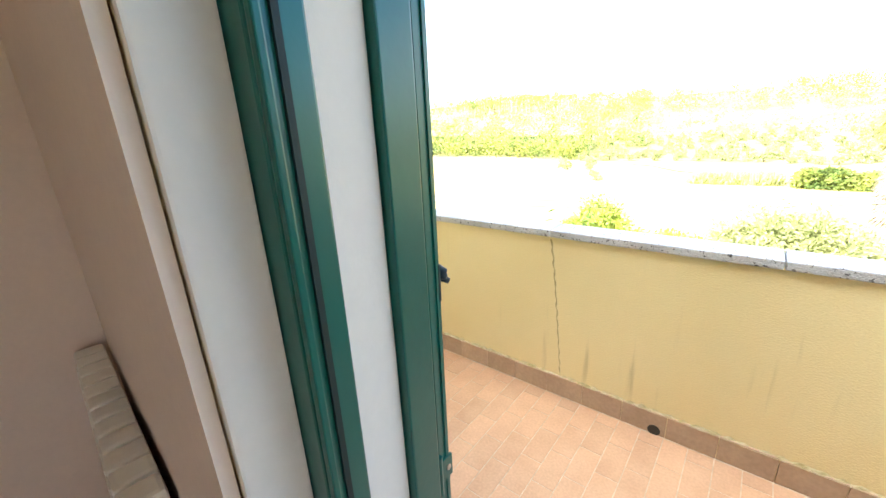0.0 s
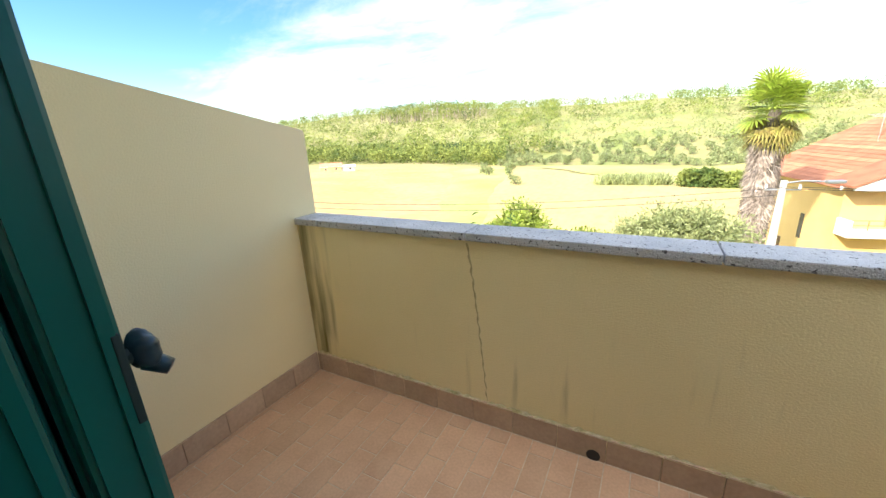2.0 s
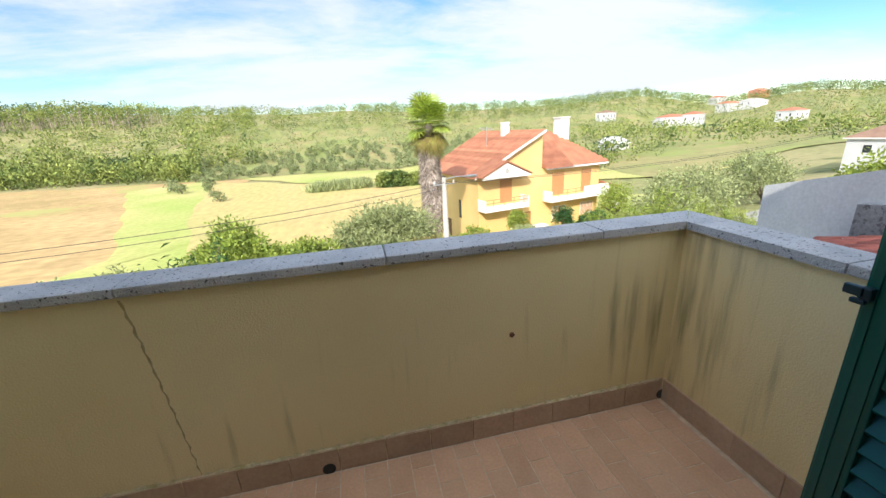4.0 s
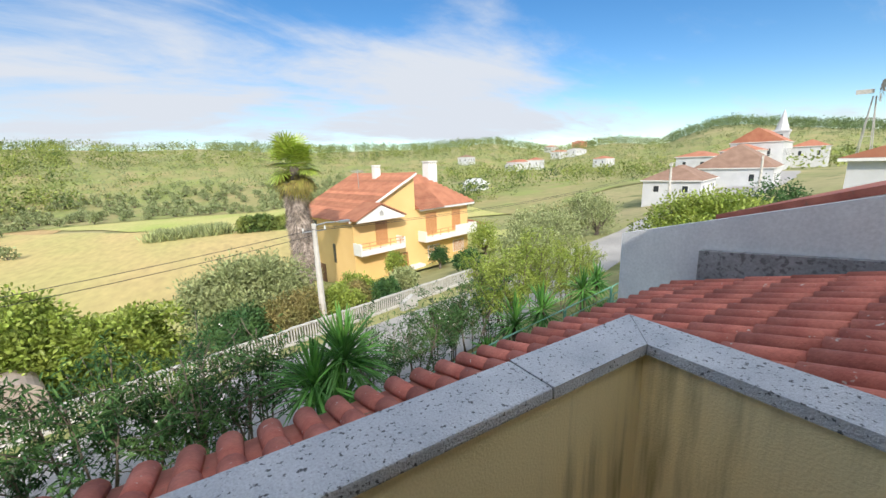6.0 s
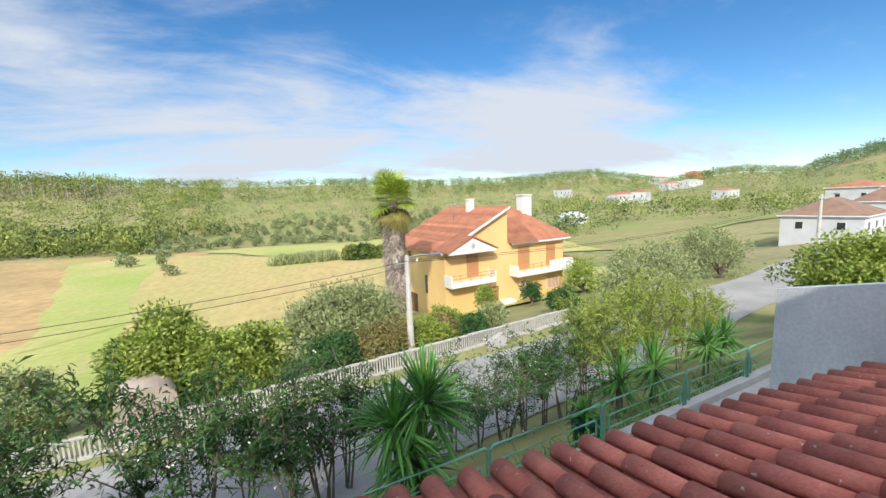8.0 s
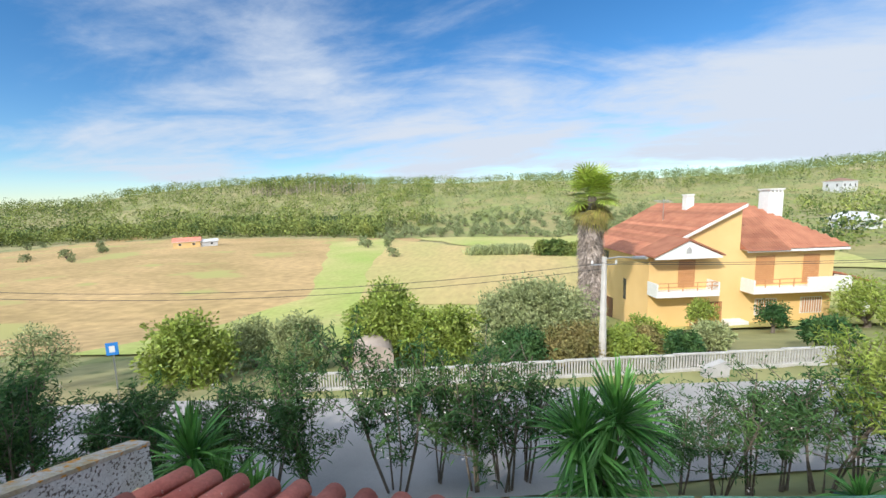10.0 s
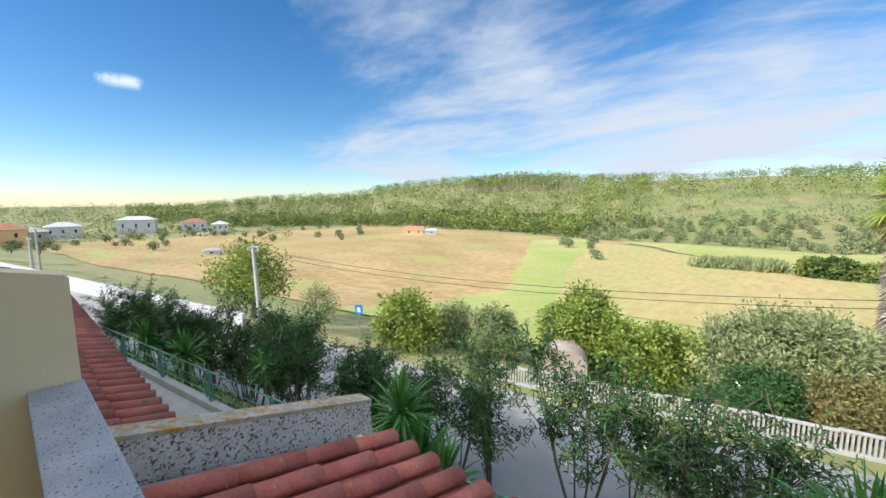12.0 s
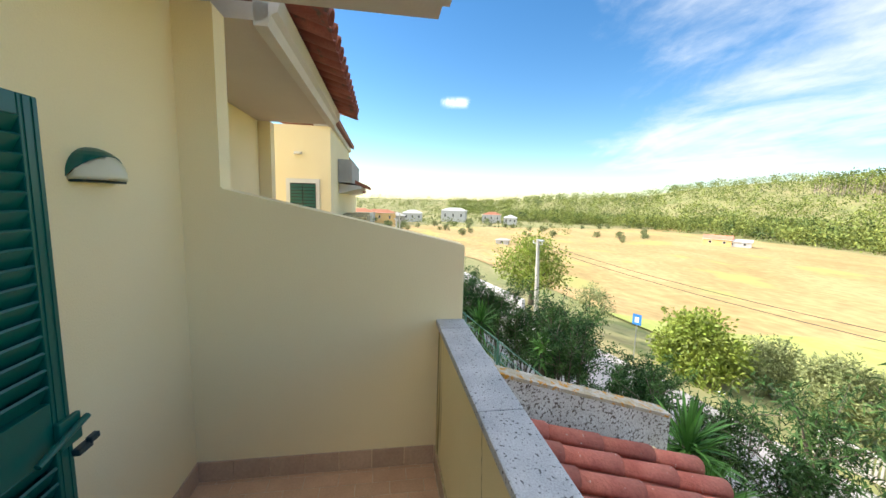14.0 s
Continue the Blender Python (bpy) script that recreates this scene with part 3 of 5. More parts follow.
def turn_knob(parent, x, y, z):
    """A lobed knob on a short stem, standing out from the leaf along -y."""
    bm = tube([(x, y, z), (x, y - 0.014, z)], 0.006, 10)
    add_box(bm, x - 0.010, y - 0.003, z - 0.045, x + 0.010, y + 0.002, z + 0.02, 0.001)
    stem = part("knob_stem", bm, M_GREEN_DARK, parent)
    bm = bmesh.new()
    bmesh.ops.create_uvsphere(bm, u_segments=20, v_segments=10, radius=0.0135)
    for v in bm.verts:
        a = math.atan2(v.co.z, v.co.x)
        f = 1 + 0.14 * math.cos(5 * a)
        v.co = (v.co.x * f, v.co.y * 0.7, v.co.z * f)
    bmesh.ops.transform(bm, matrix=pose(x, y - 0.015, z), verts=bm.verts)
    knob = part("knob", bm, M_PLASTIC, stem, "dark green lobed plastic knob", smooth=True)
    bm = tube([(x, y - 0.015, z - 0.008), (x - 0.010, y - 0.024, z - 0.016)], [0.007, 0.0055], 8)
    part("knob_tip", bm, M_PLASTIC, stem, smooth=True)


leaf_b = shutter_leaf("shutter", 1.407, -1.340, 180, "green louvred metal shutter leaf folded back against the wall")
leaf_a = shutter_leaf("shutter", 1.407, -1.385, 180, "green louvred metal shutter leaf folded behind another leaf")
# fittings on the folded leaves, in the leaf's own axes: x runs away from the hinge, -y points outward
bm = box(0.415, -0.034, 0.84, 0.50, -0.019, 0.93, 0.004)
part("latch_plate", bm, M_GREEN, leaf_b)
bm = tube([(0.32, -0.045, 0.86), (0.40, -0.05, 0.885), (0.51, -0.045, 0.905)], 0.010, 8)
part("latch_bar", bm, M_GREEN, leaf_b, "green latch bar")
bm = box(0.465, -0.045, 0.79, 0.525, -0.02, 0.812, 0.004)
add_box(bm, 0.51, -0.05, 0.805, 0.55, -0.03, 0.826, 0.004)
part("catch", bm, M_PLASTIC, leaf_b, "dark plastic shutter catch")
for z in (0.62, 0.76):
    bm = box(-0.006, -0.02, z, -0.001, 0.05, z + 0.05, 0.001)
    add_tube(bm, [(-0.006, 0.018, z - 0.02), (-0.006, 0.018, z + 0.07)], 0.006, 8)
    part("hinge", bm, M_GREEN, leaf_b, "green hinge plate with steel screws")
    part("screw", tube([(-0.008, -0.008, z + 0.025), (-0.006, -0.008, z + 0.025)], 0.006, 8), M_STEEL, leaf_b)
part("screw", tube([(-0.005, 0, 1.20), (-0.003, 0, 1.20)], 0.0035, 10), M_STEEL, leaf_a, "round steel screw head")
turn_knob(leaf_b, 0.006, -0.013, 1.183)

leaf_r = shutter_leaf("shutter", 2.782, -1.385, 89, "green louvred metal shutter leaf swung wide open across the balcony")
bm = box(0.462, 0.018, 1.004, 0.482, 0.034, 1.030, 0.003)
add_box(bm, 0.474, 0.026, 1.010, 0.505, 0.038, 1.030, 0.003)
add_box(bm, 0.466, 0.028, 0.996, 0.49, 0.040, 1.006, 0.003)
part("catch", bm, M_PLASTIC, leaf_r, "dark plastic shutter catch")
leaf_r2 = shutter_leaf("shutter", 2.828, -1.385, 89, "green louvred metal shutter leaf folded behind another leaf")

# ---- door frame and the room behind ----
door = thing("door_frame", 0, 0, 0, label="green lacquered metal door frame with dark brush seals", category="door frame", kind="structure")
for x0, x1, s in ((1.431, 1.475, 1), (2.675, 2.719, -1)):
    bm = box(x0, -1.613, 0.013, x1, -1.557, 2.038, 0.003)
    part("jamb", bm, M_GREEN, door)
    sx = x1 if s > 0 else x0
    part("brush_seal", box(sx - 0.004 if s < 0 else sx, -1.591, 0.014, sx if s < 0 else sx + 0.004, -1.584, 1.99), M_GREEN_DARK, door)
    part("bead", box(sx - 0.010 if s < 0 else sx, -1.611, 0.014, sx if s < 0 else sx + 0.010, -1.602, 1.99, 0.002), M_GREEN, door)
part("head", box(1.476, -1.613, 1.994, 2.674, -1.557, 2.038, 0.003), M_GREEN, door)
for x0, x1 in ((1.430, 1.442), (2.708, 2.720)):
    part("reveal", box(x0, -1.682, 0.013, x1, -1.614, 2.039, 0.004), M_WHITE_IN, door)
    part("reveal", box(x0, -1.556, 0.013, x1, -1.463, 2.039, 0.004), M_WHITE_IN, door)
for x0, x1 in ((1.4305, 1.456), (2.694, 2.7195)):
    part("shutter_frame", box(x0, -1.461, 0.013, x1, -1.404, 2.039, 0.003), M_GREEN, door, "dark green fixed shutter frame")
room = thing("room", 0, 0, 0, label="plain room with brownish painted walls behind the balcony door", category="room", kind="structure")
for a in ((-0.145, -4.6, -0.05, -0.125, -1.60, 2.5), (3.9, -4.6, -0.05, 3.92, -1.683, 0.7), (3.9, -4.6, 2.1, 3.92, -1.683, 2.5), (3.9, -4.6, 0.7, 3.92, -4.0, 2.1), (3.9, -2.3, 0.7, 3.92, -1.683, 2.1), (-0.125, -4.62, -0.05, 3.9, -4.6, 2.5), (2.721, -1.698, 0.0, 3.9, -1.683, 2.5), (1.429, -1.698, 2.041, 2.721, -1.683, 2.5)):
    part("room_wall", box(*a), M_ROOM, room)
part("room_wall", prism([(-0.124, -1.590), (1.429, -1.6835), (1.429, -1.698), (-0.124, -1.605)], "z", 0.0, 2.5), M_ROOM, room)
tagged(part("room_floor", prism([(-0.145, -4.6), (4.1, -4.6), (4.1, -1.682), (1.43, -1.682), (-0.145, -1.588)], "z", -0.2, -0.01), M_FLOOR), "terracotta tiled room floor", "floor", kind="structure")
tagged(part("ceiling", box(-0.145, -4.7, 2.5, 4.1, -1.684, 2.6), M_WHITE_IN), "plain white painted room ceiling", "ceiling", kind="structure")
rad = thing("radiator", -0.05, -1.665, 0.10, -3.45, "cream enamelled sectional radiator on the wall beside the door", "radiator")
for k in range(12):
    section = part("section", box(0.08 * k + 0.003, -0.045, 0.0, 0.08 * k + 0.077, 0.040, 0.645, 0.012), M_RADIATOR, rad)
    part("fin", box(0.08 * k + 0.012, -0.052, 0.05, 0.08 * k + 0.068, -0.046, 0.59, 0.003), M_RADIATOR, section)
part("valve", tube([(0.96, 0, 0.58), (1.0, 0, 0.58), (1.01, 0.0, 0.63)], 0.014, 8), M_RADIATOR, rad, "cream valve at the radiator's end")
part("bleed_valve", tube([(-0.03, 0, 0.60), (0.0, 0, 0.60)], 0.012, 8), M_STEEL, rad)

# ---- wall lamp ----
lamp = thing("wall_lamp", 0.62, -1.40, 1.722, 0, "dark green half-round outdoor wall lamp with cream glass", "lamp")


def lamp_shell(scale, keep_hood):
    """A quarter dome cut by a slanting plane into hood and glass."""
    bm = bmesh.new()
    bmesh.ops.create_uvsphere(bm, u_segments=28, v_segments=16, radius=1)
    geom = lambda: bm.verts[:] + bm.edges[:] + bm.faces[:]
    bmesh.ops.bisect_plane(bm, geom=geom(), plane_co=(0, 0, -0.12), plane_no=(0, 0, -1), clear_outer=True)
    bmesh.ops.bisect_plane(bm, geom=geom(), plane_co=(0, 0, 0), plane_no=(0, -1, 0), clear_outer=True)
    n = Vector((0.0, 0.75, -0.66)).normalized()
    bmesh.ops.bisect_plane(bm, geom=geom(), plane_co=(0, 0.36, 0.36), plane_no=n if keep_hood else -n, clear_outer=True)
    bmesh.ops.holes_fill(bm, edges=bm.edges)
    bmesh.ops.scale(bm, vec=(0.125 * scale, 0.098 * scale, 0.105 * scale), verts=bm.verts)
    return bm


part("shade", lamp_shell(1.0, True), M_GREEN, lamp, "dark green hood")
part("glass", lamp_shell(0.96, False), M_DIFFUSER, lamp, "cream frosted glass", smooth=True)
part("rim", box(-0.115, 0.0, -0.022, 0.115, 0.045, -0.0135, 0.003), M_GREEN_DARK, lamp)

# ---- roof over the balcony, upper house ----
tagged(part("balcony_soffit", prism([(-1.40, 2.632), (-0.06, 2.632), (-0.06, 2.70), (0.0, 2.70), (0.0, 2.76), (0.05, 2.76), (0.05, 2.84), (-1.40, 2.84)], "x", 0.06, 1.3), M_SOFFIT), "plain beige soffit slab over the balcony", "soffit", kind="structure")
tagged(part("house_body", box(-0.14, -9.0, 2.635, 4.2, -1.42, 3.0), M_CREAM), "upper cream plastered part of the house", "wall", kind="structure")
tagged(part("house_rear", box(-0.14, -9.0, -3.0, 4.2, -4.63, 2.63), M_CREAM), "cream plastered rear of the house", "wall", kind="structure")
tagged(part("main_roof", prism([(-11.5, 3.2), (-6.5, 6.6), (-1.2, 2.95), (-1.2, 3.06), (-6.5, 6.75), (-11.5, 3.3)], "x", -0.1, 4.5), M_HOUSE_ROOF), "clay tiled main roof of the house", "roof", kind="structure")
tagged(part("house_front", box(-0.10, 0.14, -3.0, 7.1, 1.45, -0.42), M_CREAM), "cream plastered ground floor front", "wall", kind="structure")

# ---- lean-to roof of clay tiles ----
EAVE_Y, EAVE_Z, SLOPE = 1.76, -0.115, 0.30


def roof_z(y):
    return EAVE_Z + SLOPE * (EAVE_Y - y)


def tile_mesh(name, r0, r1, length, up, thick=0.014, seg=8):
    """A half-round clay tile that tapers from r0 at its low end to r1; its axis runs along +y downhill."""
    bm = bmesh.new()
    rows = []
    for y, r in ((0, r1), (length, r0)):
        for rr in (r, r - thick):
            rows.append([bm.verts.new((rr * math.cos(a) * 1.0, y, up * rr * math.sin(a) * 0.98)) for a in (math.pi * k / seg for k in range(seg + 1))])
    o0, i0, o1, i1 = rows
    for k in range(seg):
        bm.faces.new((o0[k], o0[k + 1], o1[k + 1], o1[k]))
        bm.faces.new((i0[k + 1], i0[k], i1[k], i1[k + 1]))
        bm.faces.new((o1[k], o1[k + 1], i1[k + 1], i1[k]))
        bm.faces.new((o0[k + 1], o0[k], i0[k], i0[k + 1]))
    for k in (0, seg):
        bm.faces.new((o0[k], o1[k], i1[k], i0[k]))
    bmesh.ops.recalc_face_normals(bm, faces=bm.faces)
    me = bpy.data.meshes.new(name)
    bm.to_mesh(me)
    bm.free()
    me.materials.append(M_TILE)
    me.polygons.foreach_set("use_smooth", [len(p.vertices) == 4 and p.area > 0.002 for p in me.polygons])
    return me


PITCH, COVER, GAUGE = 0.212, 0.44, 0.375
tilt = -math.degrees(math.atan(SLOPE))
roof = thing("lean_to_roof", 0, 0, 0, label="red clay barrel-tile lean-to roof with lichen spots", category="roof", kind="structure")
part("roof_deck", prism([(-3.2, roof_z(-3.2) - 0.16), (EAVE_Y - 0.1, roof_z(EAVE_Y - 0.1) - 0.16), (EAVE_Y - 0.1, roof_z(EAVE_Y - 0.1) - 0.04), (-3.2, roof_z(-3.2) - 0.04)], "x", 3.402, 7.05), M_CONCRETE, roof)
part("roof_deck", prism([(0.132, roof_z(0.132) - 0.16), (EAVE_Y - 0.1, roof_z(EAVE_Y - 0.1) - 0.16), (EAVE_Y - 0.1, roof_z(EAVE_Y - 0.1) - 0.04), (0.132, roof_z(0.132) - 0.04)], "x", -0.12, 3.40), M_CONCRETE, roof)
cover_me = tile_mesh("cover_tile", 0.074, 0.062, COVER, 1)
pan_me = tile_mesh("pan_tile", 0.100, 0.108, COVER, -0.3)
rng = random.Random(4)


def lay(me, name, x, y_low, lift, parent, yawj=1.2):
    y_up = y_low - COVER
    m = pose(x + rng.uniform(-0.004, 0.004), y_up, roof_z(y_up) + lift + rng.uniform(-0.003, 0.004), tilt + 0.9, 0, rng.uniform(-yawj, yawj))
    return me, m


pans, covers = [], []
k = 0
x = 0.16
while x < 7.0:
    rows = 11 if x > 3.5 else 4
    for r in range(rows):
        y_low = EAVE_Y - r * GAUGE + 0.02
        if y_low - COVER < (0.10 if x < 3.52 else -9):
            y_low = max(y_low, 0.16 + COVER)
        covers.append(lay(cover_me, "cover_tile", x, y_low + 0.01 * math.sin(7 * x), 0.030, roof))
        pans.append(lay(pan_me, "pan_tile", x + PITCH / 2, y_low + 0.0, 0.040, roof))
    x += PITCH
for me, m in covers:
    if m.translation.y > -1.3:
        share("cover_tile", me, roof, m)


def joined_tiles(name, items, parent, label="", kind="stuff"):
    v, f, o = [], [], 0
    for me, m in items:
        v += [tuple(m @ q.co) for q in me.vertices]
        f += [tuple(o + i for i in p.vertices) for p in me.polygons]
        o += len(me.vertices)
    ob = mesh_ob(name, v, f, M_TILE_JOINED, True)
    ob.parent = parent
    return tagged(ob, label, kind=kind)


joined_tiles("pan_tiles", pans, roof)
joined_tiles("upper_tiles", [c for c in covers if c[1].translation.y <= -1.3], roof)
fascia = part("fascia", box(-0.12, EAVE_Y - 0.12, EAVE_Z - 0.16, 7.05, EAVE_Y - 0.08, EAVE_Z - 0.0), M_CREAM, roof)

# party wall with lichen
pw = thing("party_wall", 0, 0, 0, label="low white wall between the roofs, blackened and edged with orange lichen", category="wall", kind="structure")
part("wall_body", prism([(0.15, -0.6), (1.80, -0.6), (1.80, 0.094), (0.15, 0.572)], "x", -0.27, -0.13), M_STAINED, pw)
part("wall_top", prism([(0.15, 0.575), (1.808, 0.095), (1.808, 0.122), (0.15, 0.602)], "x", -0.273, -0.127), M_LICHEN, pw)

# roof of the next house
NEXT_Y = 0.84


def next_z(y):
    return -0.25 + SLOPE * (NEXT_Y - y)


left_roof = thing("neighbour_roof", 0, 0, 0, label="red clay barrel-tile lean-to roof of the next house", category="roof", kind="structure")
part("roof_deck", prism([(-1.4, next_z(-1.4) - 0.16), (NEXT_Y - 0.1, next_z(NEXT_Y - 0.1) - 0.16), (NEXT_Y - 0.1, next_z(NEXT_Y - 0.1) - 0.04), (-1.4, next_z(-1.4) - 0.04)], "x", -13.0, -0.30), M_CONCRETE, left_roof)
items = []
x = -0.42
while x > -13:
    for r in range(6):
        y_up = NEXT_Y - r * GAUGE - COVER
        items.append((cover_me, pose(x, y_up, next_z(y_up) + 0.03 + rng.uniform(-0.003, 0.004), tilt + 0.9, 0, rng.uniform(-1, 1))))
        items.append((pan_me, pose(x - PITCH / 2, y_up, next_z(y_up) + 0.04, tilt + 0.9, 0, 0)))
    x -= PITCH
joined_tiles("roof_tiles", items, left_roof)
tagged(part("neighbour_front", box(-13.0, -1.4, -3.0, -0.3, 0.70, -0.48), M_CREAM), "cream plastered front of the next house", "wall", kind="structure")

# wall at the far side of the lean-to roof
gw = thing("gable_wall", 0, 0, 0, label="weathered white wall with black streaks closing the lean-to roof", category="wall", kind="structure")
part("wall_body", prism([(-3.2, -3.0), (2.62, -3.0), (2.62, 0.455), (-3.2, 2.03)], "x", 7.16, 7.36), M_GREYWALL, gw)
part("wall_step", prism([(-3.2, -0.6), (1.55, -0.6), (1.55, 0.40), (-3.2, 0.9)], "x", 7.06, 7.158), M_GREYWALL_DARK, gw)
rr = thing("right_roof", 0, 0, 0, label="reddish sloping roof beyond the weathered wall", category="roof", kind="structure")
part("roof_plane", prism([(-5, 2.75), (1.55, 0.80), (1.55, 0.72), (-5, 2.65)], "x", 7.38, 15), M_TILE_JOINED, rr)
tagged(part("right_house", box(7.4, -6, -3.0, 14.8, 1.4, 0.7), M_GREYWALL), "weathered white house beyond the lean-to roof", "house", kind="structure")

# ---- the row of houses to the left ----
nb = thing("row_house", -2.0, -1.4, 0, 0, "cream plastered row house with a tiled eave and white cornice", "house")


def nbp(name, bm, material, label=""):
    bmesh.ops.translate(bm, vec=(2.0, 1.4, 0), verts=bm.verts)
    return part(name, bm, material, nb, label)


nbp("wall", box(-3.2, -6.0, -3.0, -0.152, -1.95, 2.62), M_CREAM)
nbp("pier", box(-3.4, -4.0, -0.3, -3.22, -1.80, 2.62), M_CREAM)
nbp("soffit", box(-3.25, -2.6, 2.625, -0.16, -0.98, 2.72), M_SOFFIT)
nbp("cornice", prism([(-1.06, 2.60), (-0.985, 2.60), (-0.965, 2.66), (-0.93, 2.68), (-0.91, 2.76), (-1.06, 2.76)], "x", -3.28, -0.16), M_FRAME)
nbp("upper_wall", box(-3.25, -6.0, 2.76, -0.16, -1.4, 4.5), M_CREAM)
me_small = tile_mesh("eave_tile", 0.094, 0.078, 0.42, 1)
eave_items = []
x = -0.28
while x > -3.3:
    eave_items.append((me_small, pose(x, -1.09, 2.90, -17, 0, rng.uniform(-1, 1))))
    eave_items.append((pan_me, pose(x - PITCH / 2, -1.10, 2.885, -17, 0, 0)))
    eave_items.append((me_small, pose(x, -1.46, 3.02, -17, 0, rng.uniform(-1, 1))))
    x -= PITCH
et = joined_tiles("eave_tiles", eave_items, nb)
et.data.transform(Matrix.Translation((2.0, 1.4, 0)))


BAL = 0.30      # how far the balconies stand out


def row_unit(x, y, label, window=True):
    """A further unit of the row: a side wall with a window, a grey balcony and a tiled eave."""
    t = thing("row_house", x, y, 0, 0, label, "house", "row houses")
    part("wall", box(-4.2, -6, -3.0, 0, 0, 2.95), M_CREAM, t)
    part("balcony", box(-4.0, 0.002, 1.98, -1.2, BAL, 2.02, 0.01), M_CONCRETE, t, "grey concrete balcony")
    part("balcony_wall", box(-4.0, BAL - 0.06, 2.022, -1.2, BAL, 2.48, 0.01), M_CONCRETE, t)
    part("balcony_wall", box(-1.26, 0.004, 2.022, -1.2, BAL - 0.062, 2.48, 0.01), M_CONCRETE, t)
    part("brow", prism([(0.002, 1.74), (0.46, 1.86), (0.46, 1.92), (0.002, 1.96)], "x", -4.6, -1.4), M_SOFFIT, t)
    part("brow_tiles", prism([(0.30, 1.98), (0.62, 1.88), (0.62, 1.95), (0.30, 2.08)], "x", -4.7, -2.2), M_HOUSE_ROOF, t)
    part("cornice", box(-4.2, -0.3, 2.952, 0.06, 0.06, 3.05, 0.02), M_FRAME, t)
    part("roof", prism([(-5.0, 4.7), (0.14, 3.05), (0.14, 3.14), (-5.0, 4.85)], "x", -4.3, 0.16), M_HOUSE_ROOF, t)
    if window:
        w = part("window", box(0.002, -0.80, 1.38, 0.03, -0.20, 1.98, 0.004), M_FRAME, t, "white window surround")
        part("pane", box(0.03, -0.73, 1.40, 0.034, -0.27, 1.90), M_GLASS, w)
        for k in range(8):
            for y0, y1 in ((-0.725, -0.51), (-0.49, -0.275)):
                part("slat", box(0.034, y0, 1.41 + k * 0.060, 0.05, y1, 1.455 + k * 0.060, 0.002), M_GREEN, w)
        part("vent", box(0.002, -0.65, 2.42, 0.05, -0.52, 2.47, 0.01), M_FRAME, t)
    return t


row_unit(-5.3, -1.30, "cream plastered row house side wall with a green shuttered window")
row_unit(-12.0, -1.7, "cream plastered row house with a grey balcony", False)
row_unit(-19.0, -2.0, "cream plastered row house with a grey balcony", False)
tagged(part("terrace_parapet", box(-8.5, -1.28, 0.3, -6.0, -0.66, 1.24, 0.01), M_PARAPET), "ochre plastered parapet of the next terrace", "parapet", kind="structure")


# ---- the yellow house across the road ----
def corrugated(name, origin, along, down, length, drop, material, parent, pitch=0.24, amp=0.04, rows=1):
    """A tiled roof plane: rolls that run down the slope, in rows that overlap a little."""
    along, down = Vector(along).normalized(), Vector(down).normalized()
    nrm = along.cross(down).normalized()
    if nrm.z < 0:
        nrm = -nrm
    v, f = [], []
    n = int(length / pitch * 4)
    for r in range(rows):
        a, b = drop * r / rows, drop * (r + 1) / rows + 0.04
        o = len(v)
        for k in range(n + 1):
            s = length * k / n
            h = amp * abs(math.sin(math.pi * s / pitch))
            for d, lift in ((a, 0.0), (b, 0.03)):
                v.append(tuple(Vector(origin) + along * s + down * d + nrm * (h + lift)))
        f += [(o + 2 * k, o + 2 * k + 1, o + 2 * k + 3, o + 2 * k + 2) for k in range(n)]
    ob = mesh_ob(name, v, f, material)
    ob.parent = parent
    return ob


HX, HY, HZ, HYAW = 12.4, 31.0, -9.1, 12.7
house = thing("yellow_house", HX, HY, HZ, HYAW, "two-storey yellow rendered house with red clay roofs and white balconies", "house")
W_, D_, E_, R_ = 14.7, 10.4, 6.35, 9.9
part("wall", box(0, 0, -1.5, W_, D_, E_), M_YELLOW, house)
part("gable_wall", prism([(0.0, E_ + 0.003), (7.1, E_ + 0.003), (7.1, R_ - 0.15), (6.9, R_ - 0.2)], "y", 0.0, 0.3), M_YELLOW, house)
part("gable_wall", prism([(0.0, E_ + 0.003), (7.1, E_ + 0.003), (7.1, R_ - 0.15)], "y", 6.8, D_), M_YELLOW, house)
slope = Vector((-7.6, 0, -(R_ - 6.1)))
left = part("roof", prism([(-0.5, 6.05), (7.1, R_ - 0.12), (7.1, R_ - 0.02), (-0.5, 6.15)], "y", -0.4, D_ + 0.4), M_TERRACOTTA, house, "red clay tiled roof")
corrugated("roof_tiles", (7.12, -0.42, R_ + 0.02), (0, 1, 0), slope, D_ + 0.84, slope.length + 0.1, M_HOUSE_ROOF, left, rows=18)
part("rake_trim", prism([(-0.55, 5.98), (7.12, R_ - 0.18), (7.12, R_ + 0.02), (-0.55, 6.20)], "y", -0.48, -0.41), M_FRAME, house, "white roof edge trim")
down_f = Vector((0, -4.6, -(R_ - 6.45)))
right = part("roof", prism([(-0.6, 6.40), (4.0, R_ - 0.10), (D_ + 0.4, 6.4)], "x", 7.15, 10.4), M_TERRACOTTA, house, "red clay tiled roof")
corrugated("roof_tiles", (7.16, 4.0, R_ - 0.04), (1, 0, 0), down_f, 3.3, down_f.length + 0.15, M_HOUSE_ROOF, right, rows=12)
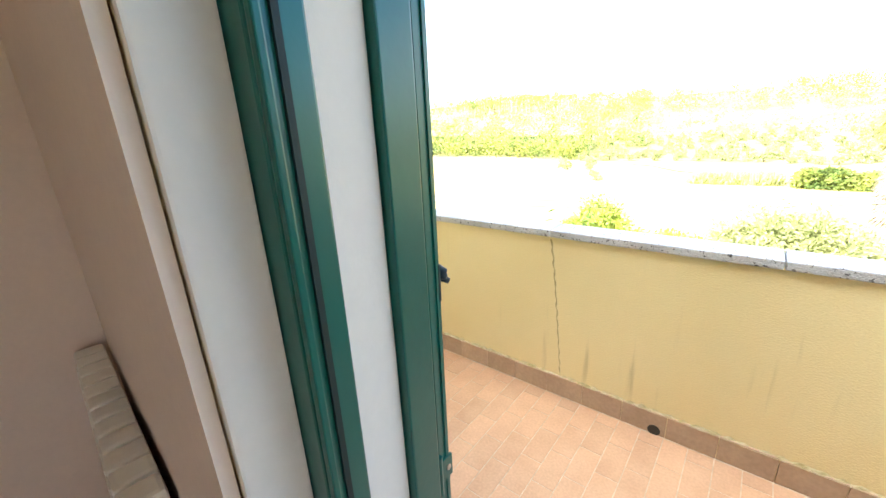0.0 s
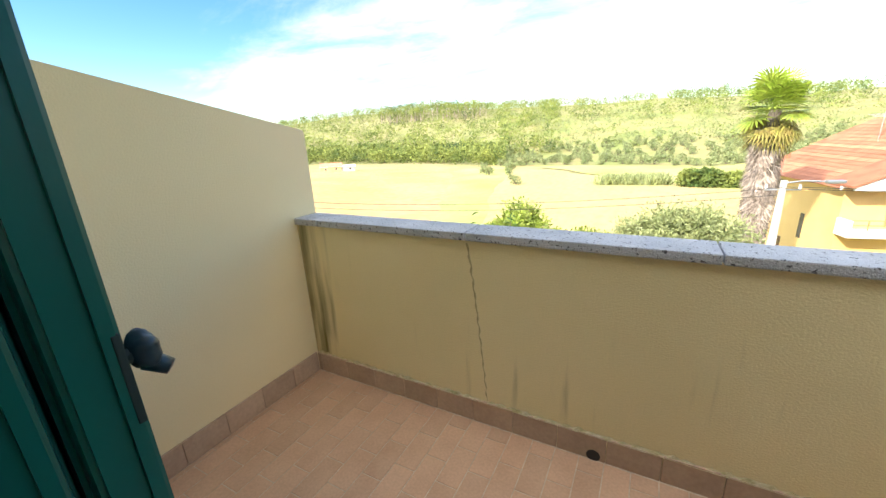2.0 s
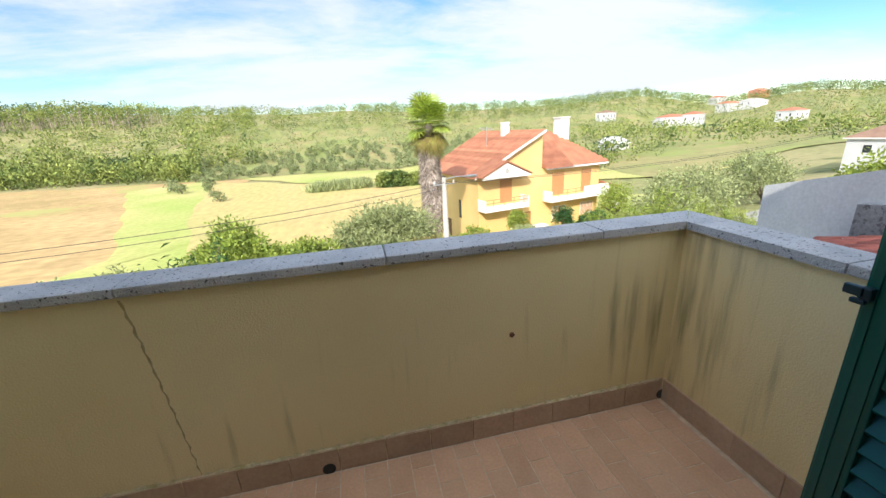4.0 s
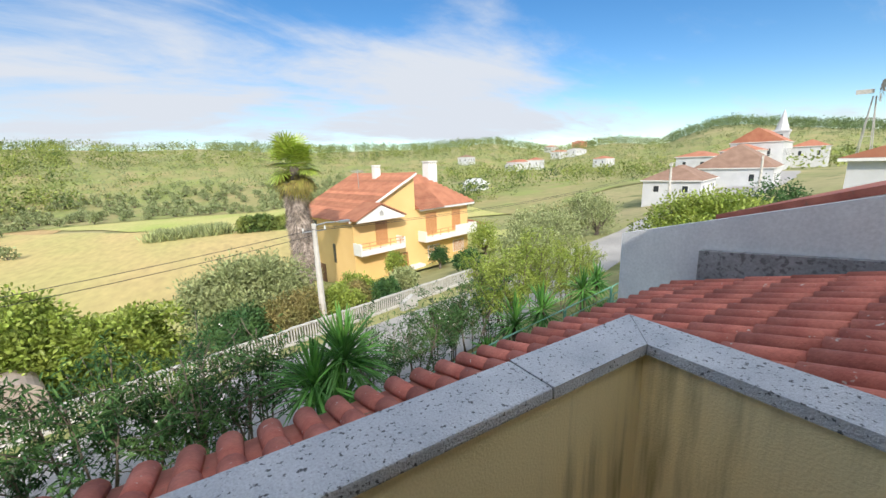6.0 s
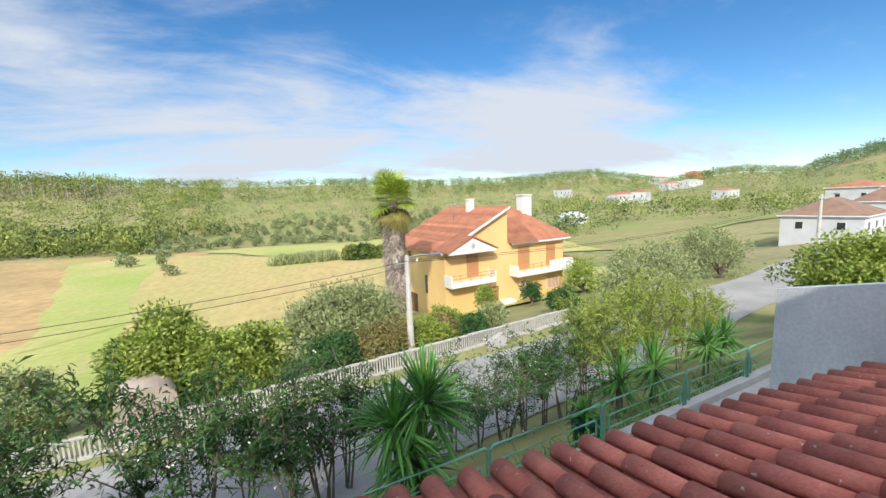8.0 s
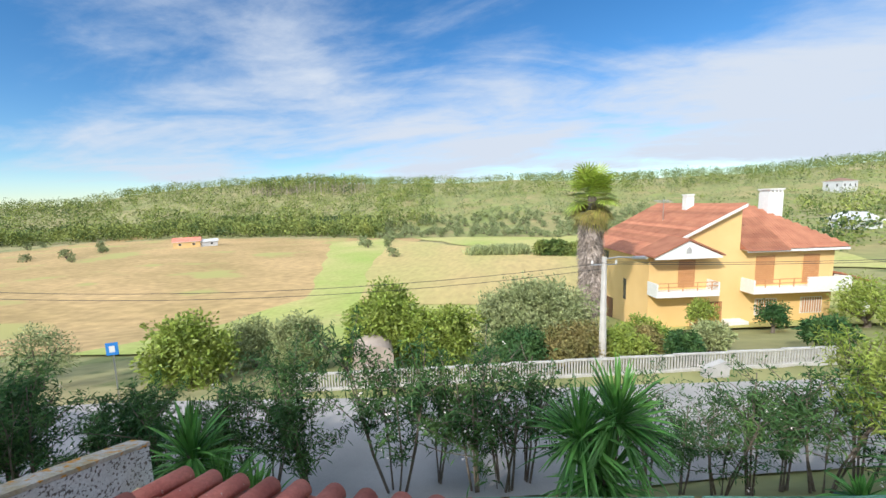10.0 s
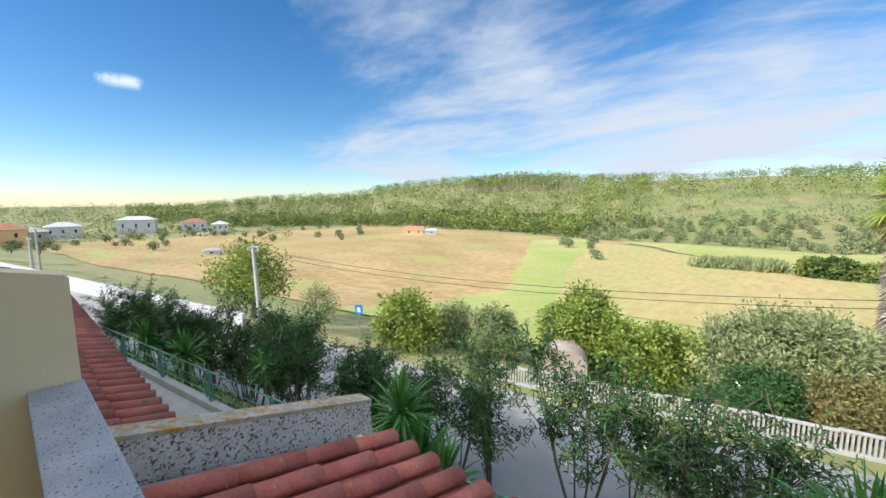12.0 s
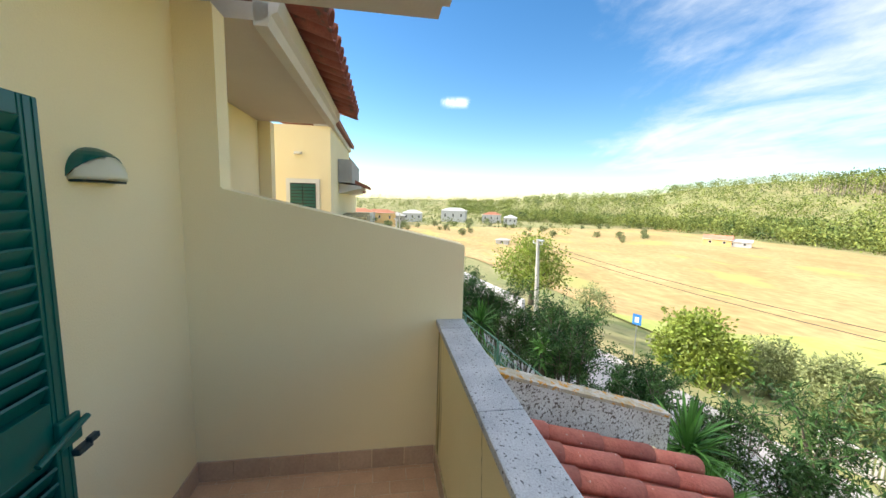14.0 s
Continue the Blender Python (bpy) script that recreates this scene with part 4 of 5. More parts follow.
# hipped end, as rows that widen downward
bm = bmesh.new()
vs = [bm.verts.new(p) for p in ((10.4, 4.0, R_ - 0.06), (10.4, -0.62, 6.42), (15.2, -0.62, 6.42), (15.2, D_ + 0.4, 6.42), (10.4, D_ + 0.4, 6.42))]
bm.faces.new((vs[0], vs[1], vs[2])), bm.faces.new((vs[0], vs[2], vs[3])), bm.faces.new((vs[0], vs[3], vs[4])), bm.faces.new((vs[1], vs[2], vs[3], vs[4]))
hipob = part("hip_roof", bm, M_TERRACOTTA, house, "red clay tiled hip")
for r in range(12):
    t0, t1 = r / 12, (r + 1) / 12
    w = 4.8 * t1
    o = Vector((10.4, 4.0, R_ - 0.03)).lerp(Vector((10.4, -0.62, 6.46)), t0)
    corrugated("roof_tiles", o, (1, 0, 0), down_f, max(w, 0.3), down_f.length / 12 + 0.03, M_HOUSE_ROOF, hipob)
part("eave_board", box(7.2, -0.66, 6.22, 15.2, -0.58, 6.40), M_FRAME, house)
part("soffit", box(7.2, -0.58, 6.36, 15.2, -0.003, 6.39), M_FRAME, house)
# pediment over the first balcony
part("pediment", prism([(-0.35, 6.05), (4.7, 6.05), (4.7, 6.2), (2.15, 7.35), (-0.35, 6.2)], "y", -1.35, -1.2), M_FRAME, house, "white pediment")
part("pediment_vent", prism([(1.95, 6.45), (2.35, 6.45), (2.35, 6.75), (2.15, 6.95), (1.95, 6.75)], "y", -1.37, -1.352), M_CONCRETE, house)
part("pediment_roof", prism([(-0.5, 6.2), (2.15, 7.42), (4.85, 6.2), (4.85, 6.32), (2.15, 7.56), (-0.5, 6.32)], "y", -1.45, 1.2), M_HOUSE_ROOF, house)


def chimney(x, y, z0, z1, w):
    c = part("chimney", box(x - w / 2, y - w * 0.4, z0, x + w / 2, y + w * 0.4, z1 - 0.35, 0.01), M_FRAME, house, "white chimney")
    n = 4
    for k in range(n):
        px = x - w / 2 + w * (k + 0.5) / n
        part("chimney_slot", box(px - w * 0.07, y - w * 0.41, z1 - 0.35, px + w * 0.07, y + w * 0.41, z1 - 0.12), M_FRAME, c)
    part("chimney_cap", box(x - w * 0.55, y - w * 0.46, z1 - 0.12, x + w * 0.55, y + w * 0.46, z1, 0.01), M_FRAME, c)


chimney(6.3, 5.0, 9.2, 10.75, 0.7)
chimney(12.2, 3.2, 7.4, 11.0, 1.25)
ant = part("antenna", tube([(4.2, 5.2, 8.3), (4.2, 5.2, 10.4)], 0.025, 6), M_STEEL, house)
for k in range(4):
    part("antenna_bar", tube([(3.5, 4.9 + 0.2 * k, 10.1 + 0.06 * k), (4.9, 4.9 + 0.2 * k, 10.1 + 0.06 * k)], 0.015, 5), M_STEEL, ant)


def shutter_window(x0, x1, z0, z1, material=M_SHUTTER, bars=False):
    w = part("window", box(x0 - 0.06, -0.02, z0 - 0.06, x1 + 0.06, 0.015, z1 + 0.06), M_FRAME if bars else M_YELLOW, house)
    n = max(4, int((z1 - z0) / 0.16))
    for k in range(n):
        za, zb = z0 + (z1 - z0) * k / n, z0 + (z1 - z0) * (k + 1) / n
        part("shutter_slat", box(x0, -0.045, za + 0.006, x1, -0.021, zb - 0.006), material, w)
    if bars:
        for k in range(9):
            px = x0 + (x1 - x0) * k / 8
            part("window_bar", box(px - 0.02, -0.10, z0, px + 0.02, -0.07, z1), M_FRAME, w)


shutter_window(2.3, 3.6, 3.6, 5.75)
shutter_window(8.4, 9.9, 3.6, 5.85)
shutter_window(12.2, 13.5, 3.6, 5.85)
shutter_window(8.6, 10.2, 1.2, 2.4, M_SHUTTER, True)
shutter_window(12.3, 13.9, 1.2, 2.4, M_SHUTTER, True)
gate = part("garage_door", box(3.4, -0.03, 0.0, 5.9, -0.003, 2.35), M_WOOD_DARK, house, "dark brown slatted garage door")
for k in range(14):
    part("garage_slat", box(3.46 + k * 0.175, -0.07, 0.05, 3.56 + k * 0.175, -0.031, 2.3), M_SHUTTER, gate)
for y0, y1, z0, z1 in ((6.6, 7.5, 5.0, 5.7), (3.3, 3.75, 1.9, 3.7), (5.6, 7.2, -0.6, 1.4)):
    part("side_window", box(-0.03, y0, z0, -0.002, y1, z1), M_GLASS if z0 > 0 else M_WOOD_DARK, house)


def balcony(x0, x1, solid, z=3.45):
    b = part("balcony", box(x0, -1.25, z - 0.3, x1, -0.003, z, 0.01), M_FRAME, house, "white rendered balcony")
    part("balcony_wall", box(x0, -1.25, z + 0.002, x0 + 0.12, -0.02, z + 0.75), M_FRAME, b)
    part("balcony_wall", box(x1 - 0.12, -1.25, z + 0.002, x1, -0.02, z + 0.75), M_FRAME, b)
    if solid:
        part("balcony_wall", box(solid, -1.25, z + 0.002, x1 - 0.122, -1.13, z + 0.85), M_FRAME, b)
    end = solid or x1 - 0.122
    part("balcony_kerb", box(x0 + 0.122, -1.25, z + 0.002, end - 0.002, -1.15, z + 0.16), M_FRAME, b)
    for zz in (0.45, 0.75):
        part("balcony_rail", box(x0 + 0.122, -1.22, z + zz, end - 0.002, -1.17, z + zz + 0.06), M_SHUTTER, b)
    k = x0 + 0.9
    while k < end - 0.3:
        part("balcony_post", box(k, -1.22, z + 0.16, k + 0.05, -1.17, z + 0.75), M_SHUTTER, b)
        k += 1.1


balcony(-0.1, 4.7, 0)
balcony(7.3, 14.9, 11.5)
part("porch_roof", prism([(14.7, 4.3), (17.8, 3.4), (17.8, 3.52), (14.7, 4.45)], "y", -0.6, 5), M_HOUSE_ROOF, house, "red tiled porch roof")
part("porch_post", box(17.2, -0.4, -0.2, 17.5, -0.1, 3.4), M_FRAME, house)
part("porch_wall", box(5.95, -0.9, -0.3, 7.4, -0.01, 0.95, 0.02), M_FRAME, house)
part("steps", box(-0.5, -3.0, -1.2, 3.0, -0.02, 0.25, 0.03), M_CONCRETE, house)
part("forecourt", box(3.2, -4.5, -1.2, 16, -0.92, -0.02, 0.03), M_ROAD, house)


# ---- smaller buildings ----
def cottage(x, y, z, yaw, w, d, h, rise, wall_m, roof_m, label, hipped=True, windows=3, name="house"):
    t = thing(name, x, y, z, yaw, label, "house")
    part("wall", box(-w / 2, -d / 2, -3, w / 2, d / 2, h), wall_m, t)
    o = 0.35
    bm = bmesh.new()
    ins = min(w, d) / 2 if hipped else -0.0
    a = [bm.verts.new(p) for p in ((-w / 2 - o, -d / 2 - o, h), (w / 2 + o, -d / 2 - o, h), (w / 2 + o, d / 2 + o, h), (-w / 2 - o, d / 2 + o, h))]
    if w >= d:
        r = [bm.verts.new((-w / 2 - o + ins, 0, h + rise)), bm.verts.new((w / 2 + o - ins, 0, h + rise))]
        bm.faces.new((a[0], a[1], r[1], r[0])), bm.faces.new((a[2], a[3], r[0], r[1])), bm.faces.new((a[1], a[2], r[1])), bm.faces.new((a[3], a[0], r[0]))
    else:
        r = [bm.verts.new((0, -d / 2 - o + ins, h + rise)), bm.verts.new((0, d / 2 + o - ins, h + rise))]
        bm.faces.new((a[1], a[2], r[1], r[0])), bm.faces.new((a[3], a[0], r[0], r[1])), bm.faces.new((a[0], a[1], r[0])), bm.faces.new((a[2], a[3], r[1]))
    bm.faces.new(a[::-1])
    part("roof", bm, roof_m, t)
    part("eave", box(-w / 2 - o, -d / 2 - o, h - 0.16, w / 2 + o, d / 2 + o, h - 0.01), M_FRAME, t)
    for k in range(windows):
        px = -w / 2 + w * (k + 0.5) / windows
        win = part("window", box(px - 0.5, -d / 2 - 0.03, h * 0.40, px + 0.5, -d / 2 - 0.002, h * 0.74), M_FRAME, t)
        part("pane", box(px - 0.42, -d / 2 - 0.05, h * 0.42, px + 0.42, -d / 2 - 0.031, h * 0.72), M_GLASS, win)
    for k in range(2):
        py = -d / 2 + d * (k + 0.5) / 2
        win = part("window", box(-w / 2 - 0.03, py - 0.45, h * 0.40, -w / 2 - 0.002, py + 0.45, h * 0.74), M_FRAME, t)
        part("pane", box(-w / 2 - 0.05, py - 0.38, h * 0.42, -w / 2 - 0.031, py + 0.38, h * 0.72), M_GLASS, win)
    return t


M_WHITEWASH = surf("whitewash", (0.50, 0.50, 0.50), (0.58, 0.575, 0.57), 0.6, 0.9, 0.15)
M_OCHRE = surf("ochre_wall", (0.70, 0.47, 0.20), (0.74, 0.52, 0.25), 0.6, 0.9, 0.15)
M_PINK = surf("faded_red_wall", (0.62, 0.20, 0.13), (0.66, 0.25, 0.17), 0.6, 0.9, 0.15)
# the village along the road
cottage(69, 33.0, -5.3, 14, 11, 8, 3.1, 2.2, M_WHITEWASH, M_BROWN_ROOF, "long low white house with a brown tiled hip roof")
cottage(94, 34.5, -5.3, 14, 17, 12, 4.2, 4.4, M_WHITEWASH, M_BROWN_ROOF, "large white house with a brown tiled pyramid roof")
cottage(116, 52, -3.5, 10, 12, 8, 4.6, 1.4, M_WHITEWASH, M_TERRACOTTA, "white house with a low red roof")
cottage(131, 48, -3.0, 10, 14, 8, 5.2, 1.8, M_WHITEWASH, M_TERRACOTTA, "white house with a red tiled roof")
cottage(150, 50.5, -2.5, 12, 24, 12, 7.0, 4.0, M_WHITEWASH, M_TERRACOTTA, "white village hall with a red tiled roof", hipped=False, windows=6)
cottage(176, 46, -2.0, 12, 14, 9, 5.0, 2.2, M_WHITEWASH, M_TERRACOTTA, "white house with a red tiled roof")
tower = thing("church_tower", 168, 52, -3, 12, "slender white church tower with a pointed spire", "church")
part("shaft", box(-2, -2, 0, 2, 2, 11), M_WHITEWASH, tower)
part("belfry", box(-2.3, -2.3, 11.0, 2.3, 2.3, 11.6), M_WHITEWASH, tower)
bm = bmesh.new()
bmesh.ops.create_cone(bm, segments=8, radius1=1.9, radius2=0.05, depth=6.5, cap_ends=True, matrix=Matrix.Translation((0, 0, 14.85)))
part("spire", bm, M_WHITEWASH, tower)
for px in (-1.0,):
    part("bell_opening", box(-2.03, -0.6, 8, -2.002, 0.6, 10.2), M_GLASS, tower)
    part("bell_opening", box(-0.6, -2.03, 8, 0.6, -2.002, 10.2), M_GLASS, tower)
mill = thing("wind_pump", 137, 26, -3.6, 20, "metal wind pump on a lattice tower", "wind pump")
for sx, sy in ((-1, -1), (1, -1), (1, 1), (-1, 1)):
    part("tower_leg", tube([(sx * 1.4, sy * 1.4, 0), (sx * 0.25, sy * 0.25, 17)], 0.10, 5), M_CONCRETE, mill)
for z in (4, 8, 12):
    w = 1.4 - 1.15 * z / 17
    part("brace", tube([(-w, -w, z), (w, -w, z), (w, w, z), (-w, w, z), (-w, -w, z)], 0.06, 4), M_CONCRETE, mill)
for k in range(14):
    a = 2 * math.pi * k / 14
    c, s = math.cos(a), math.sin(a)
    bm = bmesh.new()
    q = [bm.verts.new((0.6 * c - 0.15 * s, -1.0, 18 + 0.6 * s + 0.15 * c)), bm.verts.new((2.5 * c - 0.45 * s, -1.2, 18 + 2.5 * s + 0.45 * c)), bm.verts.new((2.5 * c + 0.45 * s, -0.9, 18 + 2.5 * s - 0.45 * c)), bm.verts.new((0.6 * c + 0.15 * s, -0.9, 18 + 0.6 * s - 0.15 * c))]
    bm.faces.new(q)
    bmesh.ops.solidify(bm, geom=bm.faces[:], thickness=0.04)
    part("wheel_vane", bm, M_CONCRETE, mill)
part("tail", box(-0.03, 0.2, 17.6, 0.03, 3.2, 18.6), M_CONCRETE, mill)
cottage(36.5, 2.2, -3.9, 8, 13, 8, 5.0, 1.6, M_WHITEWASH, M_TERRACOTTA, "white house with an orange tiled roof beyond the terrace", hipped=False)
# the valley village
for x, y, yaw, w, h, wall_m, roof_m, label in (
        (173, 241, 20, 10, 5, M_WHITEWASH, M_BROWN_ROOF, "small white house among trees"),
        (196, 208, 12, 18, 5, M_WHITEWASH, M_TERRACOTTA, "white house with red roofs in the valley"),
        (209, 205, 30, 14, 6, M_WHITEWASH, M_TERRACOTTA, "white house with red roofs in the valley"),
        (187, 203, 5, 10, 4, M_WHITEWASH, M_CONCRETE, "pale flat outbuilding in the valley"),
        (303, 265, 12, 22, 6, M_WHITEWASH, M_TERRACOTTA, "white house with a red roof on the slope"),
        (318, 258, 12, 22, 5, M_WHITEWASH, M_CONCRETE, "pale grey shed in the valley"),
        (240, 171, 12, 14, 5, M_WHITEWASH, M_TERRACOTTA, "white house with a red roof in the valley"),
        (382, 307, 12, 18, 7, M_PINK, M_TERRACOTTA, "faded red house on the far slope"),
        (350, 320, 12, 16, 6, M_WHITEWASH, M_TERRACOTTA, "white house on the far slope"),
        (84, 110, 8, 4, 2, M_WHITEWASH, M_WHITEWASH, "tiny white shed in the valley"),
        (-203, -1, 85, 16, 5, M_OCHRE, M_TERRACOTTA, "ochre house with an orange roof by the road"),
        (-190, -10, 85, 12, 4, M_WHITEWASH, M_TERRACOTTA, "pale house by the road"),
        (-216, 6, 85, 14, 4, M_CONCRETE, M_CONCRETE, "grey industrial shed by the road"),
        (-238, 19, 85, 12, 5, M_WHITEWASH, M_WHITEWASH, "white house at the edge of the plain"),
        (-250, 48, 70, 16, 7, M_WHITEWASH, M_WHITEWASH, "large white house at the edge of the plain"),
        (-246, 73, 70, 12, 5, M_WHITEWASH, M_TERRACOTTA, "white house with a red roof at the edge of the plain"),
        (-228, 80, 70, 8, 4, M_WHITEWASH, M_WHITEWASH, "small white house at the edge of the plain")):
    cottage(x, y, float(ground(x, y)) + 0.5, yaw, w, 9, h, 1.8, wall_m, roof_m, label)
farm = cottage(-126, 129, float(ground(-126, 129)), 40, 9, 5, 2.6, 1.5, M_OCHRE, M_PINK, "small farm shed with an orange-red roof in the field", hipped=False, windows=2)
cottage(-121, 133, float(ground(-121, 133)), 40, 8, 4, 2.2, 0.8, M_WHITEWASH, M_WHITEWASH, "small whitewashed farm shed in the field", hipped=False, windows=2)
cottage(-120, 40, float(ground(-120, 40)), 60, 4, 3, 1.6, 0.5, M_WHITEWASH, M_CONCRETE, "small white hut in the field", windows=1)
bm = prism([(-150, -16.3), (-24, 10.0), (-24, 10.25), (-150, -16.0)], "z", -7.2, -5.55)
tagged(part("roadside_wall", bm, M_WHITEWASH), "low white wall along the far road edge", "wall", kind="structure")

# ---- roadside fence, poles and wires ----
def fence_section(x):
    y = 15.2 + 0.2 * x
    z = float(ground(x, y))
    t = thing("roadside_fence", x, y, z, math.degrees(math.atan(0.2)), "white painted balustrade fence along the road", "fence", "roadside fence")
    part("base", box(0, -0.08, -0.3, 2.36, 0.08, 0.14, 0.01), M_BALUSTER, t)
    part("top_rail", box(0, -0.06, 0.74, 2.36, 0.06, 0.82, 0.01), M_BALUSTER, t)
    bar = part("baluster", box(-0.028, -0.028, 0.14, 0.028, 0.028, 0.74), M_BALUSTER, t)
    bar.matrix_local = pose(0.07, 0, 0)
    for k in range(1, 19):
        share("baluster", bar.data, t, pose(0.07 + k * 0.1235, 0, 0))


x = -7.2
while x < 15:
    fence_section(x)
    x += 2.31
gate_post = thing("gate_post", 10.4, 16.6, float(ground(10.4, 16.6)), 11, "pale curved concrete garden wall end", "wall")
part("wall_end", prism([(-0.5, -0.5), (0.5, -0.5), (0.5, 0.55), (0.3, 0.7), (0.05, 0.6), (-0.5, 0.4)], "y", -0.15, 0.15), M_CONCRETE, gate_post)
shelter = thing("round_shelter", -4.5, 16.6, float(ground(-4.5, 16.6)), 20, "pale rounded concrete shelter beside the road", "shelter")
outline = [(-0.95, -1.0), (0.95, -1.0)] + [(0.95 * math.cos(a), 1.25 + 0.65 * math.sin(a)) for a in (math.pi * k / 14 for k in range(15))]
bm = prism(outline, "y", -0.9, 0.9)
part("body", bm, surf("beige_render", (0.36, 0.29, 0.235), (0.44, 0.36, 0.295), 1.5, 0.95, 0.4), shelter)


def pole(x, y, z_top, label, lean=0.0, arm=1.0):
    z = float(ground(x, y)) - 0.1
    h = z_top - z
    t = thing("power_pole", x, y, z, 12, label, "pole", "power poles")
    part("shaft", prism([(-0.16, -0.13), (0.16, -0.13), (0.16, 0.13), (-0.16, 0.13)], "z", 0, 0.02), M_POLE, t)
    bm = tube([(0, 0, 0.02), (lean, 0, h)], [0.19, 0.11], 8)
    part("post", bm, M_POLE, t)
    arm_part = part("crossarm", tube([(lean - 0.6 * arm, 0, h - 0.35), (lean + 0.6 * arm, 0, h - 0.35)], 0.035, 6), M_STEEL, t)
    for px in (-0.55, 0.0, 0.55):
        part("insulator", tube([(lean + px * arm, 0, h - 0.32), (lean + px * arm, 0, h - 0.16)], 0.045, 8), M_FRAME, t)
    bm = tube([(lean, 0, h - 0.1), (lean + 0.5, -0.3, h + 0.02), (lean + 1.1, -0.6, h + 0.02)], 0.03, 6)
    la = part("lamp_arm", bm, M_STEEL, t)
    part("lamp_head", box(lean + 1.0, -0.72, h - 0.04, lean + 1.55, -0.52, h + 0.08, 0.03), M_STEEL, la)
    return t


pole(6.3, 18.0, -1.05, "pale concrete power pole with a street lamp arm")
pole(-24.0, 11.2, -1.05, "leaning concrete power pole with street lamp", lean=-0.35)
pole(-79, 3.5, -1.6, "thin distant power pole beside the road")
pole(-63, 2.2, -1.8, "thin distant power pole beside the road")
pole(46, 22.5, 0.8, "concrete power pole in the village")
pole(61, 19.5, 1.2, "concrete power pole in the village")


def wire(a, b, sag):
    t = thing("overhead_wire", 0, 0, 0, label="dark overhead wire hung between two poles", category="wire", group="overhead wires")
    a, b = Vector(a), Vector(b)
    part("strand", tube([a.lerp(b, k / 16) - Vector((0, 0, sag * 4 * (k / 16) * (1 - k / 16))) for k in range(17)], 0.014, 4), M_WIRE, t)


for off in (0.0, 0.55):
    wire((-24.3, 11.2 + off * 0.5, -1.25 - off * 0.7), (6.3, 17.9 + off, -1.3 - off * 0.7), 0.75)
    wire((6.3, 17.9 + off, -1.35), (46, 22.4 + off, 0.4), 0.8)
sign = thing("road_sign", -14.6, 12.5, float(ground(-14.6, 12.5)), 30, "blue road sign on a thin grey post", "sign")
part("post", tube([(0, 0, 0), (0, 0, 2.2)], 0.035, 6), M_STEEL, sign)
part("panel", box(-0.22, -0.05, 2.05, 0.22, -0.036, 2.6, 0.01), M_BLUE, sign)
part("symbol", box(-0.10, -0.056, 2.18, 0.10, -0.051, 2.46), M_FRAME, sign)

# ---- plants ----
vr = np.random.RandomState(11)


def leaf_cloud(centres, radius, per, size, r=vr, up=0.2):
    """Many single leaves around clump centres. Returns verts and faces."""
    c = np.repeat(np.asarray(centres, float), per, axis=0)
    d = r.normal(size=c.shape)
    d /= np.linalg.norm(d, axis=1, keepdims=True)
    p = c + d * (radius * r.uniform(0.2, 1.0, (len(c), 1)))
    way = d + r.normal(scale=0.5, size=c.shape) + np.array((0, 0, up))
    return blades(p, way, r.uniform(0.7, 1.3, len(c)) * size[0], r.uniform(0.7, 1.2, len(c)) * size[1], 0.15, r)


def oleander(seed, height, spread, leaves, flowers=9, leaf_m=None, label="tall dark green oleander with slender leaves and bare stems"):
    r = np.random.RandomState(seed)
    t = thing("oleander", 0, 0, -60, 0, label, "shrub", "oleanders on the bank")
    tips = []
    for s in range(r.randint(4, 7)):
        a = 2 * math.pi * r.rand()
        lean = spread * r.uniform(0.25, 0.75)
        h = height * r.uniform(0.6, 0.84)
        b0 = np.array((0.12 * math.cos(a), 0.12 * math.sin(a), 0))
        top = np.array((lean * math.cos(a), lean * math.sin(a), h))
        mid = b0 * 0.62 + top * 0.38 + r.normal(scale=0.06, size=3)
        part("stem", tube([b0, mid, top], [0.026, 0.019, 0.010], 5), M_BARK, t)
        for k in range(7):
            f = r.uniform(0.05, 1.0)
            st = mid * (1 - f) + top * f
            e = st + np.array((r.normal(scale=0.46), r.normal(scale=0.46), height * r.uniform(0.06, 0.28)))
            tips.append((st, e))
    bm = bmesh.new()
    for st, e in tips:
        add_tube(bm, [st, (st + e) / 2 + r.normal(scale=0.03, size=3), e], [0.012, 0.009, 0.005], 4)
    tagged(part("twigwork", bm, M_BARK, t), kind="stuff")
    base, way = [], []
    for st, e in tips:
        n = max(8, leaves // len(tips))
        f = r.uniform(0.05, 1.08, n) ** 0.8
        pts = st + (e - st) * f[:, None] + r.normal(scale=0.07, size=(n, 3))
        d = r.normal(size=(n, 3)) + np.array((0, 0, 0.55))
        base.append(pts), way.append(d)
    base, way = np.concatenate(base), np.concatenate(way)
    v, f = blades(base, way, r.uniform(0.11, 0.20, len(base)), r.uniform(0.022, 0.036, len(base)), 0.2, r)
    tagged(arrays_ob("foliage", v, f, leaf_m or M_LEAF, t), kind="stuff")
    if not flowers:
        return t
    cl = np.array([tips[i][1] for i in r.randint(0, len(tips), flowers)])
    v, f = leaf_cloud(cl + r.normal(scale=0.1, size=cl.shape), 0.04, 4, (0.04, 0.034), r)
    tagged(arrays_ob("blossom", v, f, M_FLOWER, t), kind="stuff")
    return t


kinds = [oleander(21, 3.5, 1.15, 3400), oleander(22, 3.1, 1.1, 3000), oleander(23, 3.8, 1.3, 3500), oleander(24, 2.7, 1.0, 1700), oleander(25, 3.3, 0.8, 1700)]
airy = "tall airy shrub with sunlit yellow-green leaves and thin stems"
kinds += [oleander(26, 3.6, 1.1, 2900, 0, M_LEAF_LIGHT, airy), oleander(27, 3.4, 0.9, 2500, 0, M_LEAF_LIGHT, airy)]


